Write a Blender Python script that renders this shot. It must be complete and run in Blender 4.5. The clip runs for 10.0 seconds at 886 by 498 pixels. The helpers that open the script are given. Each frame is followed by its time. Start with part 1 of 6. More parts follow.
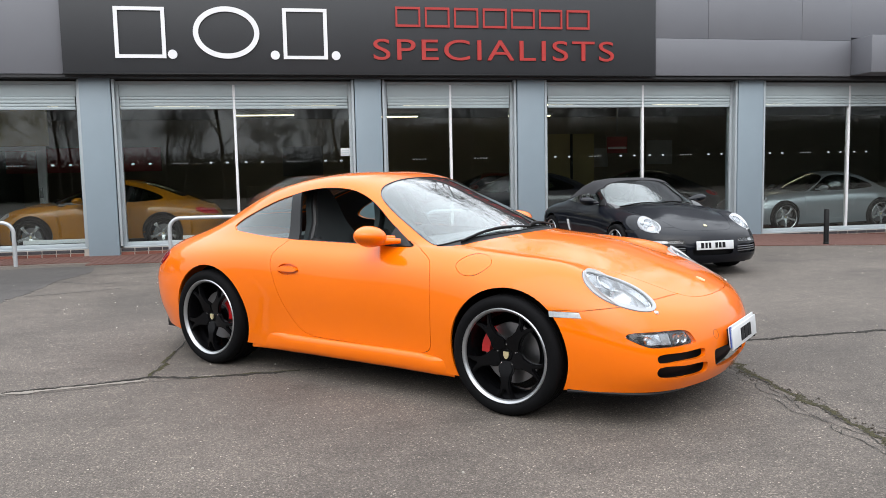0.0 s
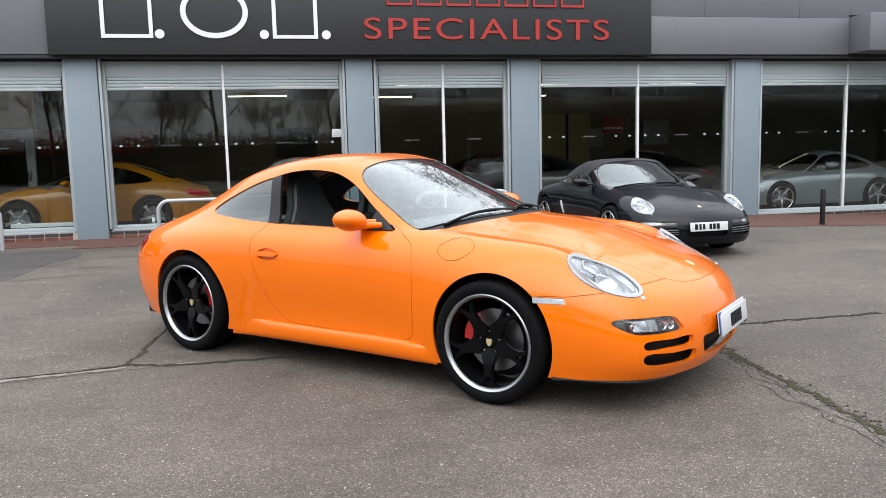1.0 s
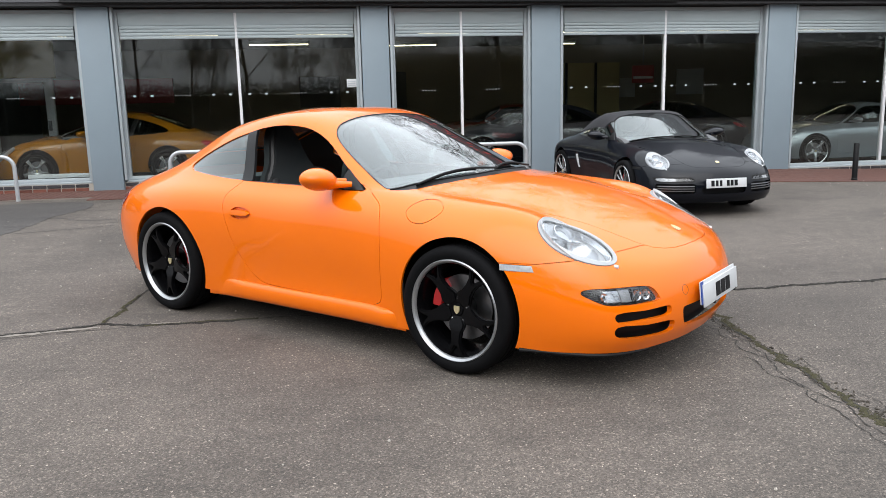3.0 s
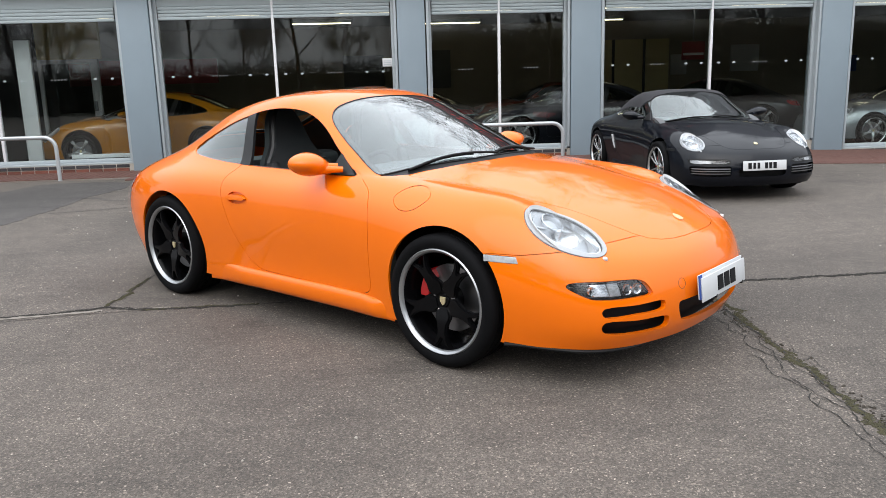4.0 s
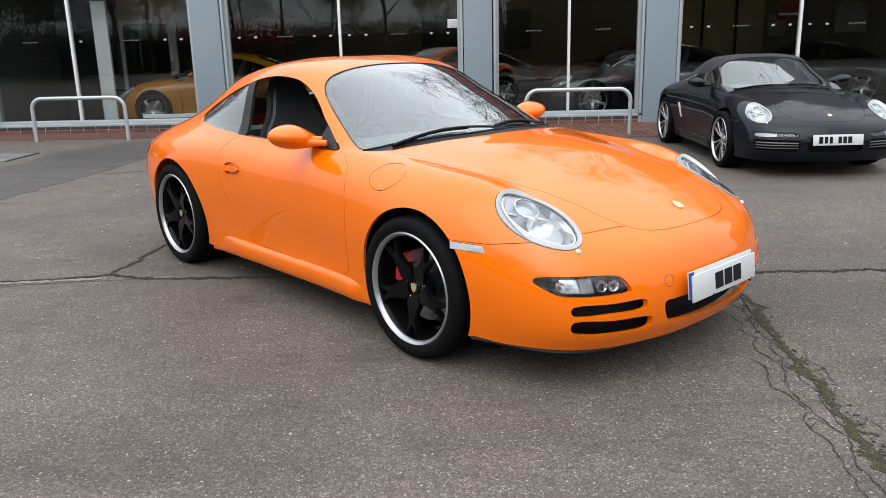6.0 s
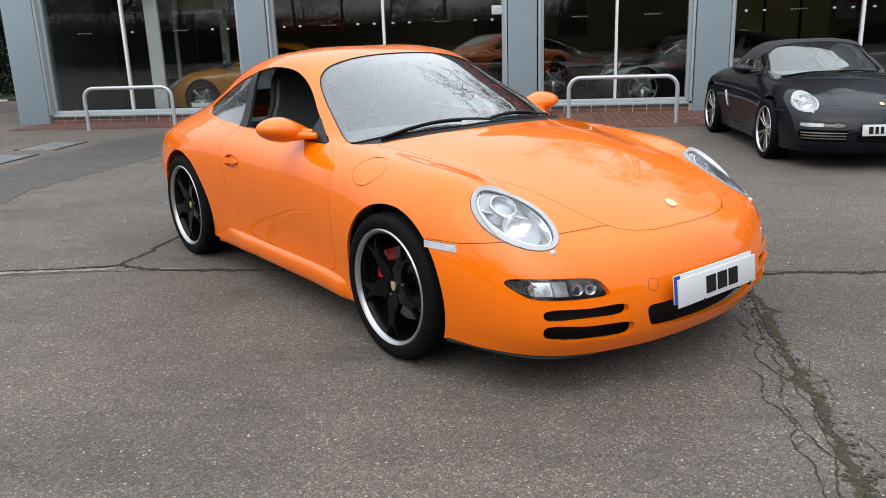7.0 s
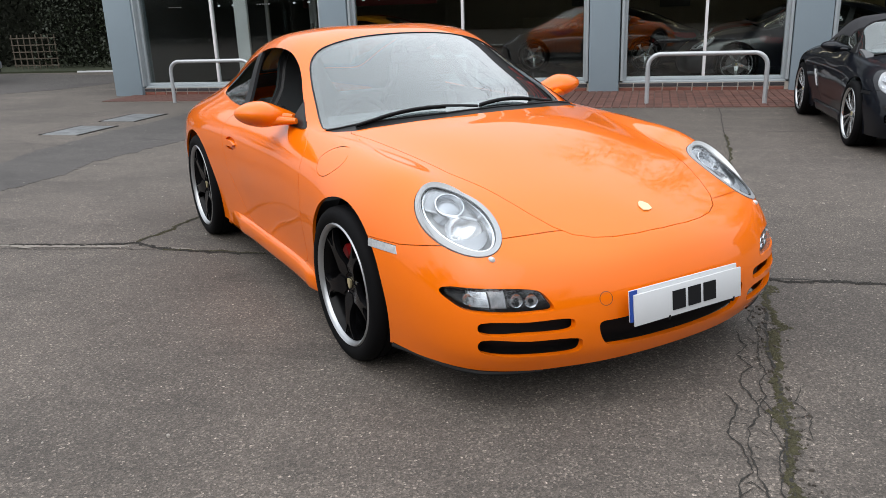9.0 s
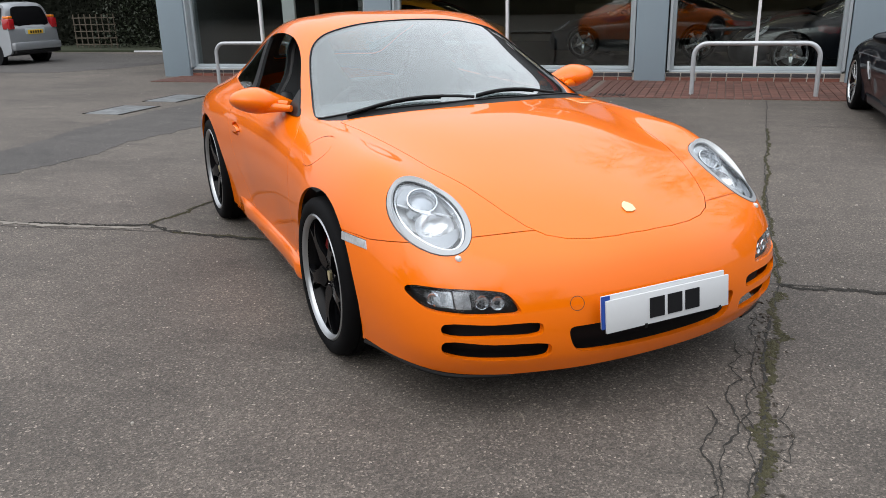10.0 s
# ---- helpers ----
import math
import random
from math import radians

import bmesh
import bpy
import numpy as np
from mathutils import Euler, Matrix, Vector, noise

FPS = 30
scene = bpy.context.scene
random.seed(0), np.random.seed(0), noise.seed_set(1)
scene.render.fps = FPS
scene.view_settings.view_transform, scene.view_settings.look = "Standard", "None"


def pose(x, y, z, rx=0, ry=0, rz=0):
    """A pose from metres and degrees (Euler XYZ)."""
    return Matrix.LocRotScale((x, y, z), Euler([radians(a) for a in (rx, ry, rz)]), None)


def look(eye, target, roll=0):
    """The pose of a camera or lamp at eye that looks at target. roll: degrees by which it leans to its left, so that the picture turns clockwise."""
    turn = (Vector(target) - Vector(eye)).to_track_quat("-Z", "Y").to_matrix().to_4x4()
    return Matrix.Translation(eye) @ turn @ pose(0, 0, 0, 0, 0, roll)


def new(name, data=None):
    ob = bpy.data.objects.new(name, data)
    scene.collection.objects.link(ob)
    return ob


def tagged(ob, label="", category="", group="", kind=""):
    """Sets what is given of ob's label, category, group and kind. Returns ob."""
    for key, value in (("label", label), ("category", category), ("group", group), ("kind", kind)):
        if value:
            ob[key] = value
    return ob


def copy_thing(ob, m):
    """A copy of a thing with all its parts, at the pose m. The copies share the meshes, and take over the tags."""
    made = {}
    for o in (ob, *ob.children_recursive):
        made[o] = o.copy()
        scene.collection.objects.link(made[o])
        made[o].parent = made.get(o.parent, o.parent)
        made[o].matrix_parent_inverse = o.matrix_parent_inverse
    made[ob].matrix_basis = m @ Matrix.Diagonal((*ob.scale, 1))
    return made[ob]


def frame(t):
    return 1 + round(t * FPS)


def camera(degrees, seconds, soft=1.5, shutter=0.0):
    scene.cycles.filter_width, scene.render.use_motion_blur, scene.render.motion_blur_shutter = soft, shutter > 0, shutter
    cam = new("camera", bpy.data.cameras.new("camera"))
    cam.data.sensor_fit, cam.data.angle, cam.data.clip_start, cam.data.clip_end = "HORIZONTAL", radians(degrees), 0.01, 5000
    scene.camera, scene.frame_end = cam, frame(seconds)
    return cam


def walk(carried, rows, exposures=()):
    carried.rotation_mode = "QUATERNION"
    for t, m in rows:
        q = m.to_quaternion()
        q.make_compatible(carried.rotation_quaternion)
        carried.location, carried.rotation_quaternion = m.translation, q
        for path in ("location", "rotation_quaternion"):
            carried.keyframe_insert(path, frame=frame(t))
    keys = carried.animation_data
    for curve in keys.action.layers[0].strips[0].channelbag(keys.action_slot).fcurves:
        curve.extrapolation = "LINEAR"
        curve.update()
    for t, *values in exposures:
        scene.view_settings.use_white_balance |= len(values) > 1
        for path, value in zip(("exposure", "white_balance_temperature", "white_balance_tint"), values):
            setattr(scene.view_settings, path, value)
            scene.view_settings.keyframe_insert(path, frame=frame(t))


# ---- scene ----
cam = camera(59.0, 10.0, soft=0.65)
PATH = [
    (0, (1.259, 1.522, 1.29), (1.646, 3.474, 1.098), -1.2),
    (0.5, (1.311, 1.576, 1.291), (1.7, 3.527, 1.079), -1.3),
    (1, (1.372, 1.635, 1.291), (1.762, 3.581, 1.051), -1.4),
    (1.5, (1.433, 1.696, 1.288), (1.824, 3.638, 1.015), -1.3),
    (2, (1.513, 1.733, 1.295), (1.89, 3.673, 0.989), -1.4),
    (2.5, (1.607, 1.756, 1.307), (1.955, 3.696, 0.971), -1.3),
    (4, (2.092, 1.893, 1.332), (2.248, 3.843, 0.918), -1.6),
    (4.5, (2.226, 1.966, 1.33), (2.324, 3.916, 0.894), -1.6),
    (5, (2.354, 2.02, 1.34), (2.398, 3.966, 0.881), -1.4),
    (5.5, (2.479, 2.076, 1.356), (2.471, 4.016, 0.873), -1.2),
    (7, (2.982, 2.304, 1.366), (2.745, 4.218, 0.835), -1.9),
    (7.5, (3.124, 2.368, 1.37), (2.821, 4.27, 0.83), -1.9),
    (8, (3.275, 2.459, 1.389), (2.903, 4.344, 0.833), -2.1),
    (8.5, (3.399, 2.541, 1.392), (2.965, 4.408, 0.821), -2.1),
    (9, (3.544, 2.643, 1.39), (3.04, 4.487, 0.801), -2.1),
    (9.5, (3.673, 2.738, 1.398), (3.106, 4.557, 0.789), -2.1),
    (10, (3.794, 2.817, 1.395), (3.161, 4.61, 0.774), -1.5),
]
walk(cam, [(t, look(eye, target, roll)) for t, eye, target, roll in PATH], [(0, 1.05), (2.5, 0.98), (5.5, 0.84), (7.5, 0.70), (10, 0.58)])

# world: bright overcast sky, a weak wide sun
SUN_EL, SUN_AZ = radians(48), radians(200)
world = bpy.data.worlds.new("sky")
scene.world = world
world.use_nodes = True
wn = world.node_tree.nodes
sky = wn.new("ShaderNodeTexSky")
sky.sky_type, sky.sun_disc, sky.sun_elevation, sky.sun_rotation = "NISHITA", False, SUN_EL, SUN_AZ
sky.dust_density, sky.air_density, sky.ozone_density = 6.0, 1.0, 0.6
grey = wn.new("ShaderNodeHueSaturation")
grey.inputs["Saturation"].default_value = 0.3
world.node_tree.links.new(sky.outputs["Color"], grey.inputs["Color"])
# an even cloud layer over most of the sky
cloud = wn.new("ShaderNodeMix")
cloud.data_type = "RGBA"
cloud.inputs["Factor"].default_value = 0.85
# overhead an overcast sky is three times as bright as at its foot
place, height, lift, layer = (wn.new(k) for k in ("ShaderNodeTexCoord", "ShaderNodeSeparateXYZ", "ShaderNodeMapRange", "ShaderNodeMix"))
layer.data_type, layer.blend_type = "RGBA", "MULTIPLY"
layer.inputs["Factor"].default_value = 1.0
layer.inputs["A"].default_value = (7.5, 7.9, 8.45, 1)
lift.inputs["To Min"].default_value, lift.inputs["To Max"].default_value = 0.44, 1.75
world.node_tree.links.new(place.outputs["Generated"], height.inputs["Vector"])
world.node_tree.links.new(height.outputs["Z"], lift.inputs["Value"])
world.node_tree.links.new(lift.outputs["Result"], layer.inputs["B"])
world.node_tree.links.new(layer.outputs["Result"], cloud.inputs["B"])
world.node_tree.links.new(grey.outputs["Color"], cloud.inputs["A"])
world.node_tree.links.new(cloud.outputs["Result"], wn["Background"].inputs["Color"])
wn["Background"].inputs["Strength"].default_value = 0.13
sun = new("sun", bpy.data.lights.new("sun", "SUN"))
sun.data.energy, sun.data.angle, sun.data.color = 0.5, radians(70), (1.0, 0.97, 0.93)
sun.matrix_world = look((0, 0, 0), (-math.sin(SUN_AZ) * math.cos(SUN_EL), -math.cos(SUN_AZ) * math.cos(SUN_EL), -math.sin(SUN_EL)))


# ---- materials ----
def material(name, colour, rough=0.5, metal=0.0, vary=0.0, scale=8.0, fine=120.0, bump=0.0, bump_scale=60.0, coat=0.0, stretch=(1, 1, 1), spec=0.5, rough_vary=0.0, islands=0.0):
    """A surface with coarse and fine noise in its colour, noise in its gloss and a fine relief."""
    m = bpy.data.materials.new(name)
    m.use_nodes = True
    nt = m.node_tree
    b = nt.nodes["Principled BSDF"]
    b.inputs["Roughness"].default_value, b.inputs["Metallic"].default_value = rough, metal
    b.inputs["Base Color"].default_value = (*colour, 1)
    b.inputs["Specular IOR Level"].default_value = spec
    if coat:
        b.inputs["Coat Weight"].default_value, b.inputs["Coat Roughness"].default_value, b.inputs["Coat IOR"].default_value = coat, 0.015, 1.45
    tc = nt.nodes.new("ShaderNodeTexCoord")
    mp = nt.nodes.new("ShaderNodeMapping")
    mp.inputs["Scale"].default_value = stretch
    nt.links.new(tc.outputs["Object"], mp.inputs["Vector"])

    def fac(s, detail=4):
        n = nt.nodes.new("ShaderNodeTexNoise")
        n.inputs["Scale"].default_value, n.inputs["Detail"].default_value = s, detail
        nt.links.new(mp.outputs["Vector"], n.inputs["Vector"])
        return n.outputs["Fac"]

    def math_node(op, a, c):
        n = nt.nodes.new("ShaderNodeMath")
        n.operation = op
        for i, v in enumerate((a, c)):
            if isinstance(v, (int, float)):
                n.inputs[i].default_value = v
            else:
                nt.links.new(v, n.inputs[i])
        return n.outputs[0]

    if vary or islands:
        total = None
        if vary:
            total = math_node("ADD", math_node("MULTIPLY", math_node("SUBTRACT", fac(scale), 0.5), 2.4 * vary), math_node("MULTIPLY", math_node("SUBTRACT", fac(fine), 0.5), 1.6 * vary))
        if islands:
            oi = nt.nodes.new("ShaderNodeObjectInfo")
            r = math_node("MULTIPLY", math_node("SUBTRACT", oi.outputs["Random"], 0.5), islands)
            total = math_node("ADD", total, r) if total else r
        total = math_node("ADD", total, 1.0)
        mix = nt.nodes.new("ShaderNodeMix")
        mix.data_type, mix.blend_type, mix.clamp_result = "RGBA", "MULTIPLY", False
        mix.inputs["Factor"].default_value = 1.0
        mix.inputs["A"].default_value = (*colour, 1)
        nt.links.new(total, mix.inputs["B"])
        nt.links.new(mix.outputs["Result"], b.inputs["Base Color"])
    if rough_vary:
        nt.links.new(math_node("ADD", math_node("MULTIPLY", math_node("SUBTRACT", fac(scale * 2.3), 0.5), 2 * rough_vary), rough), b.inputs["Roughness"])
    if bump:
        bp = nt.nodes.new("ShaderNodeBump")
        bp.inputs["Strength"].default_value, bp.inputs["Distance"].default_value = bump, 0.5 / bump_scale
        nt.links.new(fac(bump_scale, 3), bp.inputs["Height"])
        nt.links.new(bp.outputs["Normal"], b.inputs["Normal"])
    return m


def glass(name, tint=(1, 1, 1), mirror=1.0, rough=0.0):
    """A thin pane: clear or tinted see-through, with Fresnel gloss."""
    m = bpy.data.materials.new(name)
    m.use_nodes = True
    nt = m.node_tree
    out = nt.nodes["Material Output"]
    nt.nodes.remove(nt.nodes["Principled BSDF"])
    tr, gl, mx, lw = (nt.nodes.new(k) for k in ("ShaderNodeBsdfTransparent", "ShaderNodeBsdfGlossy", "ShaderNodeMixShader", "ShaderNodeLayerWeight"))
    tr.inputs["Color"].default_value = (*tint, 1)
    gl.inputs["Roughness"].default_value = rough
    lw.inputs["Blend"].default_value = 0.5

    def step(op, a, c):
        n = nt.nodes.new("ShaderNodeMath")
        n.operation, n.use_clamp = op, op == "ADD"
        nt.links.new(a, n.inputs[0])
        n.inputs[1].default_value = c
        return n

    # gloss after Schlick: 0.04 face on, rising with the fifth power
    k = step("ADD", step("MULTIPLY", step("POWER", lw.outputs["Facing"], 5.0).outputs[0], 0.96 * mirror).outputs[0], 0.04 * mirror)
    nt.links.new(k.outputs[0], mx.inputs["Fac"])
    nt.links.new(tr.outputs[0], mx.inputs[1])
    nt.links.new(gl.outputs[0], mx.inputs[2])
    nt.links.new(mx.outputs[0], out.inputs["Surface"])
    return m


def glowing(name, colour, strength):
    m = bpy.data.materials.new(name)
    m.use_nodes = True
    b = m.node_tree.nodes["Principled BSDF"]
    b.inputs["Base Color"].default_value = (*colour, 1)
    b.inputs["Emission Color"].default_value, b.inputs["Emission Strength"].default_value = (*colour, 1), strength
    return m


ORANGE = material("orange_paint", (0.80, 0.150, 0.0003), 0.42, spec=0.05, coat=1.0, vary=0.015, scale=3, fine=400, rough_vary=0.02)
BLACK_PAINT = material("black_paint", (0.003, 0.004, 0.007), 0.4, spec=0.05, coat=0.6, vary=0.1)
SILVER_PAINT = material("silver_paint", (0.24, 0.265, 0.285), 0.32, metal=0.6, coat=1.0, vary=0.03, fine=600)
GOLD_PAINT = material("ochre_paint", (0.3, 0.118, 0.006), 0.3, spec=0.1, coat=1.0, vary=0.03)
RUBBER = material("tyre_rubber", (0.0045, 0.0045, 0.005), 0.7, spec=0.07, vary=0.2, bump=0.2, bump_scale=300)
TRIM = material("black_trim", (0.006, 0.006, 0.0065), 0.42, spec=0.25, vary=0.15)
SEAT = material("black_leather", (0.014, 0.014, 0.015), 0.5, vary=0.2, bump=0.15, bump_scale=250)
# also darkens the showroom's left end wall, as painted shade
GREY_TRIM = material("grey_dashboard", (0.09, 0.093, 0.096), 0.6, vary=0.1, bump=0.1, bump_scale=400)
RIM_BLACK = material("gloss_black_alloy", (0.003, 0.003, 0.0035), 0.2, spec=0.13, vary=0.1)
ALLOY = material("polished_alloy", (0.52, 0.53, 0.54), 0.26, metal=0.9, vary=0.04, fine=500)
CHROME = material("chrome", (0.85, 0.86, 0.87), 0.06, metal=1.0)
STEEL = material("brake_disc_steel", (0.25, 0.25, 0.26), 0.35, metal=1.0, vary=0.1, fine=300)
RED_CALIPER = material("red_caliper_paint", (0.42, 0.008, 0.010), 0.35, coat=0.5)
GOLD_BADGE = material("gold_badge", (0.70, 0.60, 0.36), 0.35, metal=0.7, vary=0.1)
LENS_RED = material("red_lamp_lens", (0.35, 0.008, 0.012), 0.08, coat=1.0)
WHITE_PLASTIC = material("white_plastic", (0.55, 0.56, 0.57), 0.35, vary=0.03)
PLATE_WHITE = material("reflective_white_sheet", (0.55, 0.56, 0.57), 0.4, vary=0.02)
PLATE_BLUE = material("plate_blue", (0.015, 0.06, 0.3), 0.35)
LENS_CLEAR = material("clear_lens_over_grey", (0.26, 0.265, 0.27), 0.12, metal=0.4, coat=1.0, vary=0.35, scale=30)
INK = material("black_ink", (0.006, 0.006, 0.007), 0.6, spec=0.2)
LAMP_MASK = material("lamp_mask_grey", (0.33, 0.345, 0.36), 0.35, metal=0.2, vary=0.05)
SUV_SILVER = material("light_silver_paint", (0.25, 0.262, 0.275), 0.35, metal=0.3, coat=1.0, vary=0.04, fine=500)
LAMP_GREY = material("lamp_reflector", (0.66, 0.675, 0.69), 0.3, metal=0.15, vary=0.08, scale=20)
CAR_GLASS = glass("tinted_car_glass", (0.70, 0.78, 0.77), 2.0)
SCREEN_GLASS = glass("windscreen_glass", (0.84, 0.90, 0.90), 2.5)
LIP = material("rim_lip_alloy", (0.38, 0.39, 0.40), 0.3, metal=0.8, vary=0.06, scale=30, fine=500)
LAMP_CHROME = material("lamp_chrome", (0.62, 0.64, 0.66), 0.16, metal=0.95, vary=0.12, scale=45)
INDICATOR = material("clear_indicator_lens", (0.46, 0.47, 0.48), 0.12, metal=0.3, coat=1.0, vary=0.3, scale=40)
LAMP_LENS = material("projector_glass", (0.34, 0.36, 0.38), 0.25, metal=0.5, coat=1.0, vary=0.1, scale=30)
LAMP_BRIGHT = material("bright_reflector", (0.86, 0.87, 0.88), 0.24, metal=0.85, vary=0.18, scale=55)
LAMP_GLASS = glass("lamp_glass", (0.97, 0.98, 0.99), 1.0)
PANE_GLASS = glass("shop_window_glass", (0.88, 0.91, 0.90), 1.4)
FABRIC = material("black_fabric", (0.02, 0.02, 0.023), 0.9, vary=0.2, bump=0.3, bump_scale=300)
DARK_PAINT = material("dark_blue_paint", (0.004, 0.005, 0.008), 0.3, coat=1.0, vary=0.1)
RUST_PAINT = material("red_orange_paint", (0.22, 0.03, 0.006), 0.3, coat=1.0, vary=0.05)
WALL = material("showroom_wall_paint", (0.30, 0.265, 0.20), 0.8, vary=0.1, scale=2)
CEILING = material("ceiling_tile", (0.22, 0.205, 0.18), 0.85, vary=0.08, scale=2)
TILE = material("dark_floor_tile", (0.035, 0.032, 0.03), 0.25, vary=0.15, scale=3)
OFFICE = material("cream_office_wall", (0.5, 0.42, 0.2), 0.7, vary=0.06)
RED_SIGN = material("red_poster", (0.28, 0.02, 0.02), 0.5, vary=0.1)
TUBE = glowing("fluorescent_tube", (1.0, 0.86, 0.58), 3.0)
CRACK = material("open_joint", (0.02, 0.018, 0.015), 0.95, vary=0.4, scale=20, bump=0.8, bump_scale=90)
MOSS = material("moss", (0.040, 0.036, 0.016), 0.95, vary=0.5, scale=25, bump=0.8, bump_scale=120)
GRASS = material("rough_grass", (0.022, 0.028, 0.010), 0.9, vary=0.4, scale=4, bump=0.8, bump_scale=40)
BARK = material("bark", (0.03, 0.025, 0.02), 0.9, vary=0.3, scale=6, bump=0.5, bump_scale=40)
LEAF = material("dark_evergreen_leaf", (0.009, 0.011, 0.006), 0.85, spec=0.2, vary=0.5, scale=1.5, islands=0.0)
LEAF_LIGHT = material("ivy_leaf", (0.016, 0.024, 0.009), 0.6, vary=0.5, scale=2.5)
TIMBER = material("weathered_timber", (0.085, 0.07, 0.05), 0.85, vary=0.25, scale=6, bump=0.3)
LENS_AMBER = material("amber_lens", (0.75, 0.20, 0.01), 0.15, coat=1.0)
PLATE_YELLOW = material("yellow_plate", (0.75, 0.45, 0.03), 0.4)
COVER = material("galvanised_cover", (0.15, 0.157, 0.16), 0.55, metal=0.3, vary=0.75, scale=7, bump=0.4, bump_scale=60)


def asphalt(name, tone, stain):
    """Old asphalt: pale stones in a dark binder, broad stains and a coarse relief."""
    m = bpy.data.materials.new(name)
    m.use_nodes = True
    nt = m.node_tree
    b = nt.nodes["Principled BSDF"]
    b.inputs["Roughness"].default_value = 0.82
    tc = nt.nodes.new("ShaderNodeTexCoord")

    def tex(kind, scale, **kw):
        n = nt.nodes.new(kind)
        n.inputs["Scale"].default_value = scale
        for k, v in kw.items():
            n.inputs[k].default_value = v
        nt.links.new(tc.outputs["Object"], n.inputs["Vector"])
        return n

    def ramp(src, stops):
        r = nt.nodes.new("ShaderNodeValToRGB")
        while len(r.color_ramp.elements) < len(stops):
            r.color_ramp.elements.new(0.5)
        for e, (p, c) in zip(r.color_ramp.elements, stops):
            e.position, e.color = p, (*c, 1) if isinstance(c, tuple) else (c, c, c, 1)
        nt.links.new(src, r.inputs["Fac"])
        return r.outputs["Color"]

    def mix(mode, f, a, c):
        n = nt.nodes.new("ShaderNodeMix")
        n.data_type, n.blend_type = "RGBA", mode
        n.inputs["Factor"].default_value = f
        for i, v in (("A", a), ("B", c)):
            if isinstance(v, tuple):
                n.inputs[i].default_value = (*v, 1)
            else:
                nt.links.new(v, n.inputs[i])
        return n.outputs["Result"]

    stones = tex("ShaderNodeTexVoronoi", 150.0)
    stones.feature = "F1"
    colour = ramp(stones.outputs["Color"], [(0.0, tuple(t * 0.46 for t in tone)), (0.5, tuple(t * 0.92 for t in tone)), (0.78, tuple(t * 1.38 for t in tone)), (0.92, tuple(t * 2.5 for t in tone)), (1.0, tuple(t * 6.0 for t in tone))])
    fine = ramp(tex("ShaderNodeTexNoise", 260.0, Detail=2).outputs["Fac"], [(0.3, 0.6), (0.7, 1.4)])
    mid = ramp(tex("ShaderNodeTexNoise", 5.0, Detail=5).outputs["Fac"], [(0.3, 0.90), (0.7, 1.10)])
    broad = ramp(tex("ShaderNodeTexNoise", 0.55, Detail=6, Distortion=0.6).outputs["Fac"], [(0.30, 1.0 - stain), (0.5, 1.0), (0.72, 1.0 + stain * 0.6)])
    c = mix("MULTIPLY", 1.0, colour, fine)
    c = mix("MULTIPLY", 1.0, c, mid)
    c = mix("MULTIPLY", 1.0, c, broad)
    # scuffed dark marks drawn out along the building, and pale worn spots
    mp = nt.nodes.new("ShaderNodeMapping")
    mp.inputs["Scale"].default_value = (0.55, 2.1, 1.0)
    nt.links.new(tc.outputs["Object"], mp.inputs["Vector"])
    streak = tex("ShaderNodeTexNoise", 1.3, Detail=9, Roughness=0.68, Distortion=0.8)
    nt.links.new(mp.outputs["Vector"], streak.inputs["Vector"])
    c = mix("MULTIPLY", 1.0, c, ramp(streak.outputs["Fac"], [(0.30, 0.62), (0.40, 0.92), (0.5, 1.0), (0.70, 1.10)]))
    nt.links.new(c, b.inputs["Base Color"])
    bp = nt.nodes.new("ShaderNodeBump")
    bp.inputs["Strength"].default_value, bp.inputs["Distance"].default_value = 0.6, 0.003
    nt.links.new(stones.outputs["Distance"], bp.inputs["Height"])
    nt.links.new(bp.outputs["Normal"], b.inputs["Normal"])
    return m


ASPHALT = asphalt("asphalt", (0.086, 0.072, 0.0605), 0.3)
ASPHALT_DARK = asphalt("dark_asphalt_patch", (0.056, 0.050, 0.046), 0.25)
PILLAR = material("blue_grey_cladding", (0.20, 0.25, 0.285), 0.45, vary=0.05, scale=2, bump=0.04)
FASCIA = material("grey_fascia_panel", (0.13, 0.133, 0.148), 0.5, vary=0.04, scale=2, bump=0.03)
SIGN_BLACK = material("charcoal_sign_board", (0.017, 0.018, 0.021), 0.5, vary=0.1, scale=2)
SIGN_WHITE = material("white_sign_letter", (0.7, 0.7, 0.71), 0.4)
SIGN_RED = material("red_sign_letter", (0.36, 0.022, 0.018), 0.4)
FRAME = material("white_window_frame", (0.34, 0.38, 0.4), 0.4, vary=0.05)
# fills joints; also puts shade into the colour of the soffit and left partition
DARK = material("dark_gap_and_shade", (0.02, 0.02, 0.022), 0.7)
SHUTTER = material("shutter_grey", (0.37, 0.425, 0.44), 0.45, vary=0.05, scale=3)
BRICK = material("red_brick", (0.135, 0.045, 0.03), 0.85, vary=0.2, scale=14, bump=0.5, bump_scale=140, islands=0.6)
PAVER = material("red_paver", (0.105, 0.045, 0.033), 0.85, vary=0.2, scale=10, bump=0.5, bump_scale=140, islands=0.5)
MORTAR = material("mortar", (0.36, 0.33, 0.29), 0.9, vary=0.15, bump=0.5, bump_scale=160)
GALV = material("galvanised_steel", (0.42, 0.435, 0.45), 0.35, metal=0.35, vary=0.06, scale=20)


# ---- mesh helpers ----
def part(name, bm, mat, parent=None, label="", smooth=0.6):
    """Links a bmesh as one mesh object, under parent if one is given."""
    me = bpy.data.meshes.new(name)
    bm.to_mesh(me)
    bm.free()
    return link(name, me, mat, parent, label, smooth)


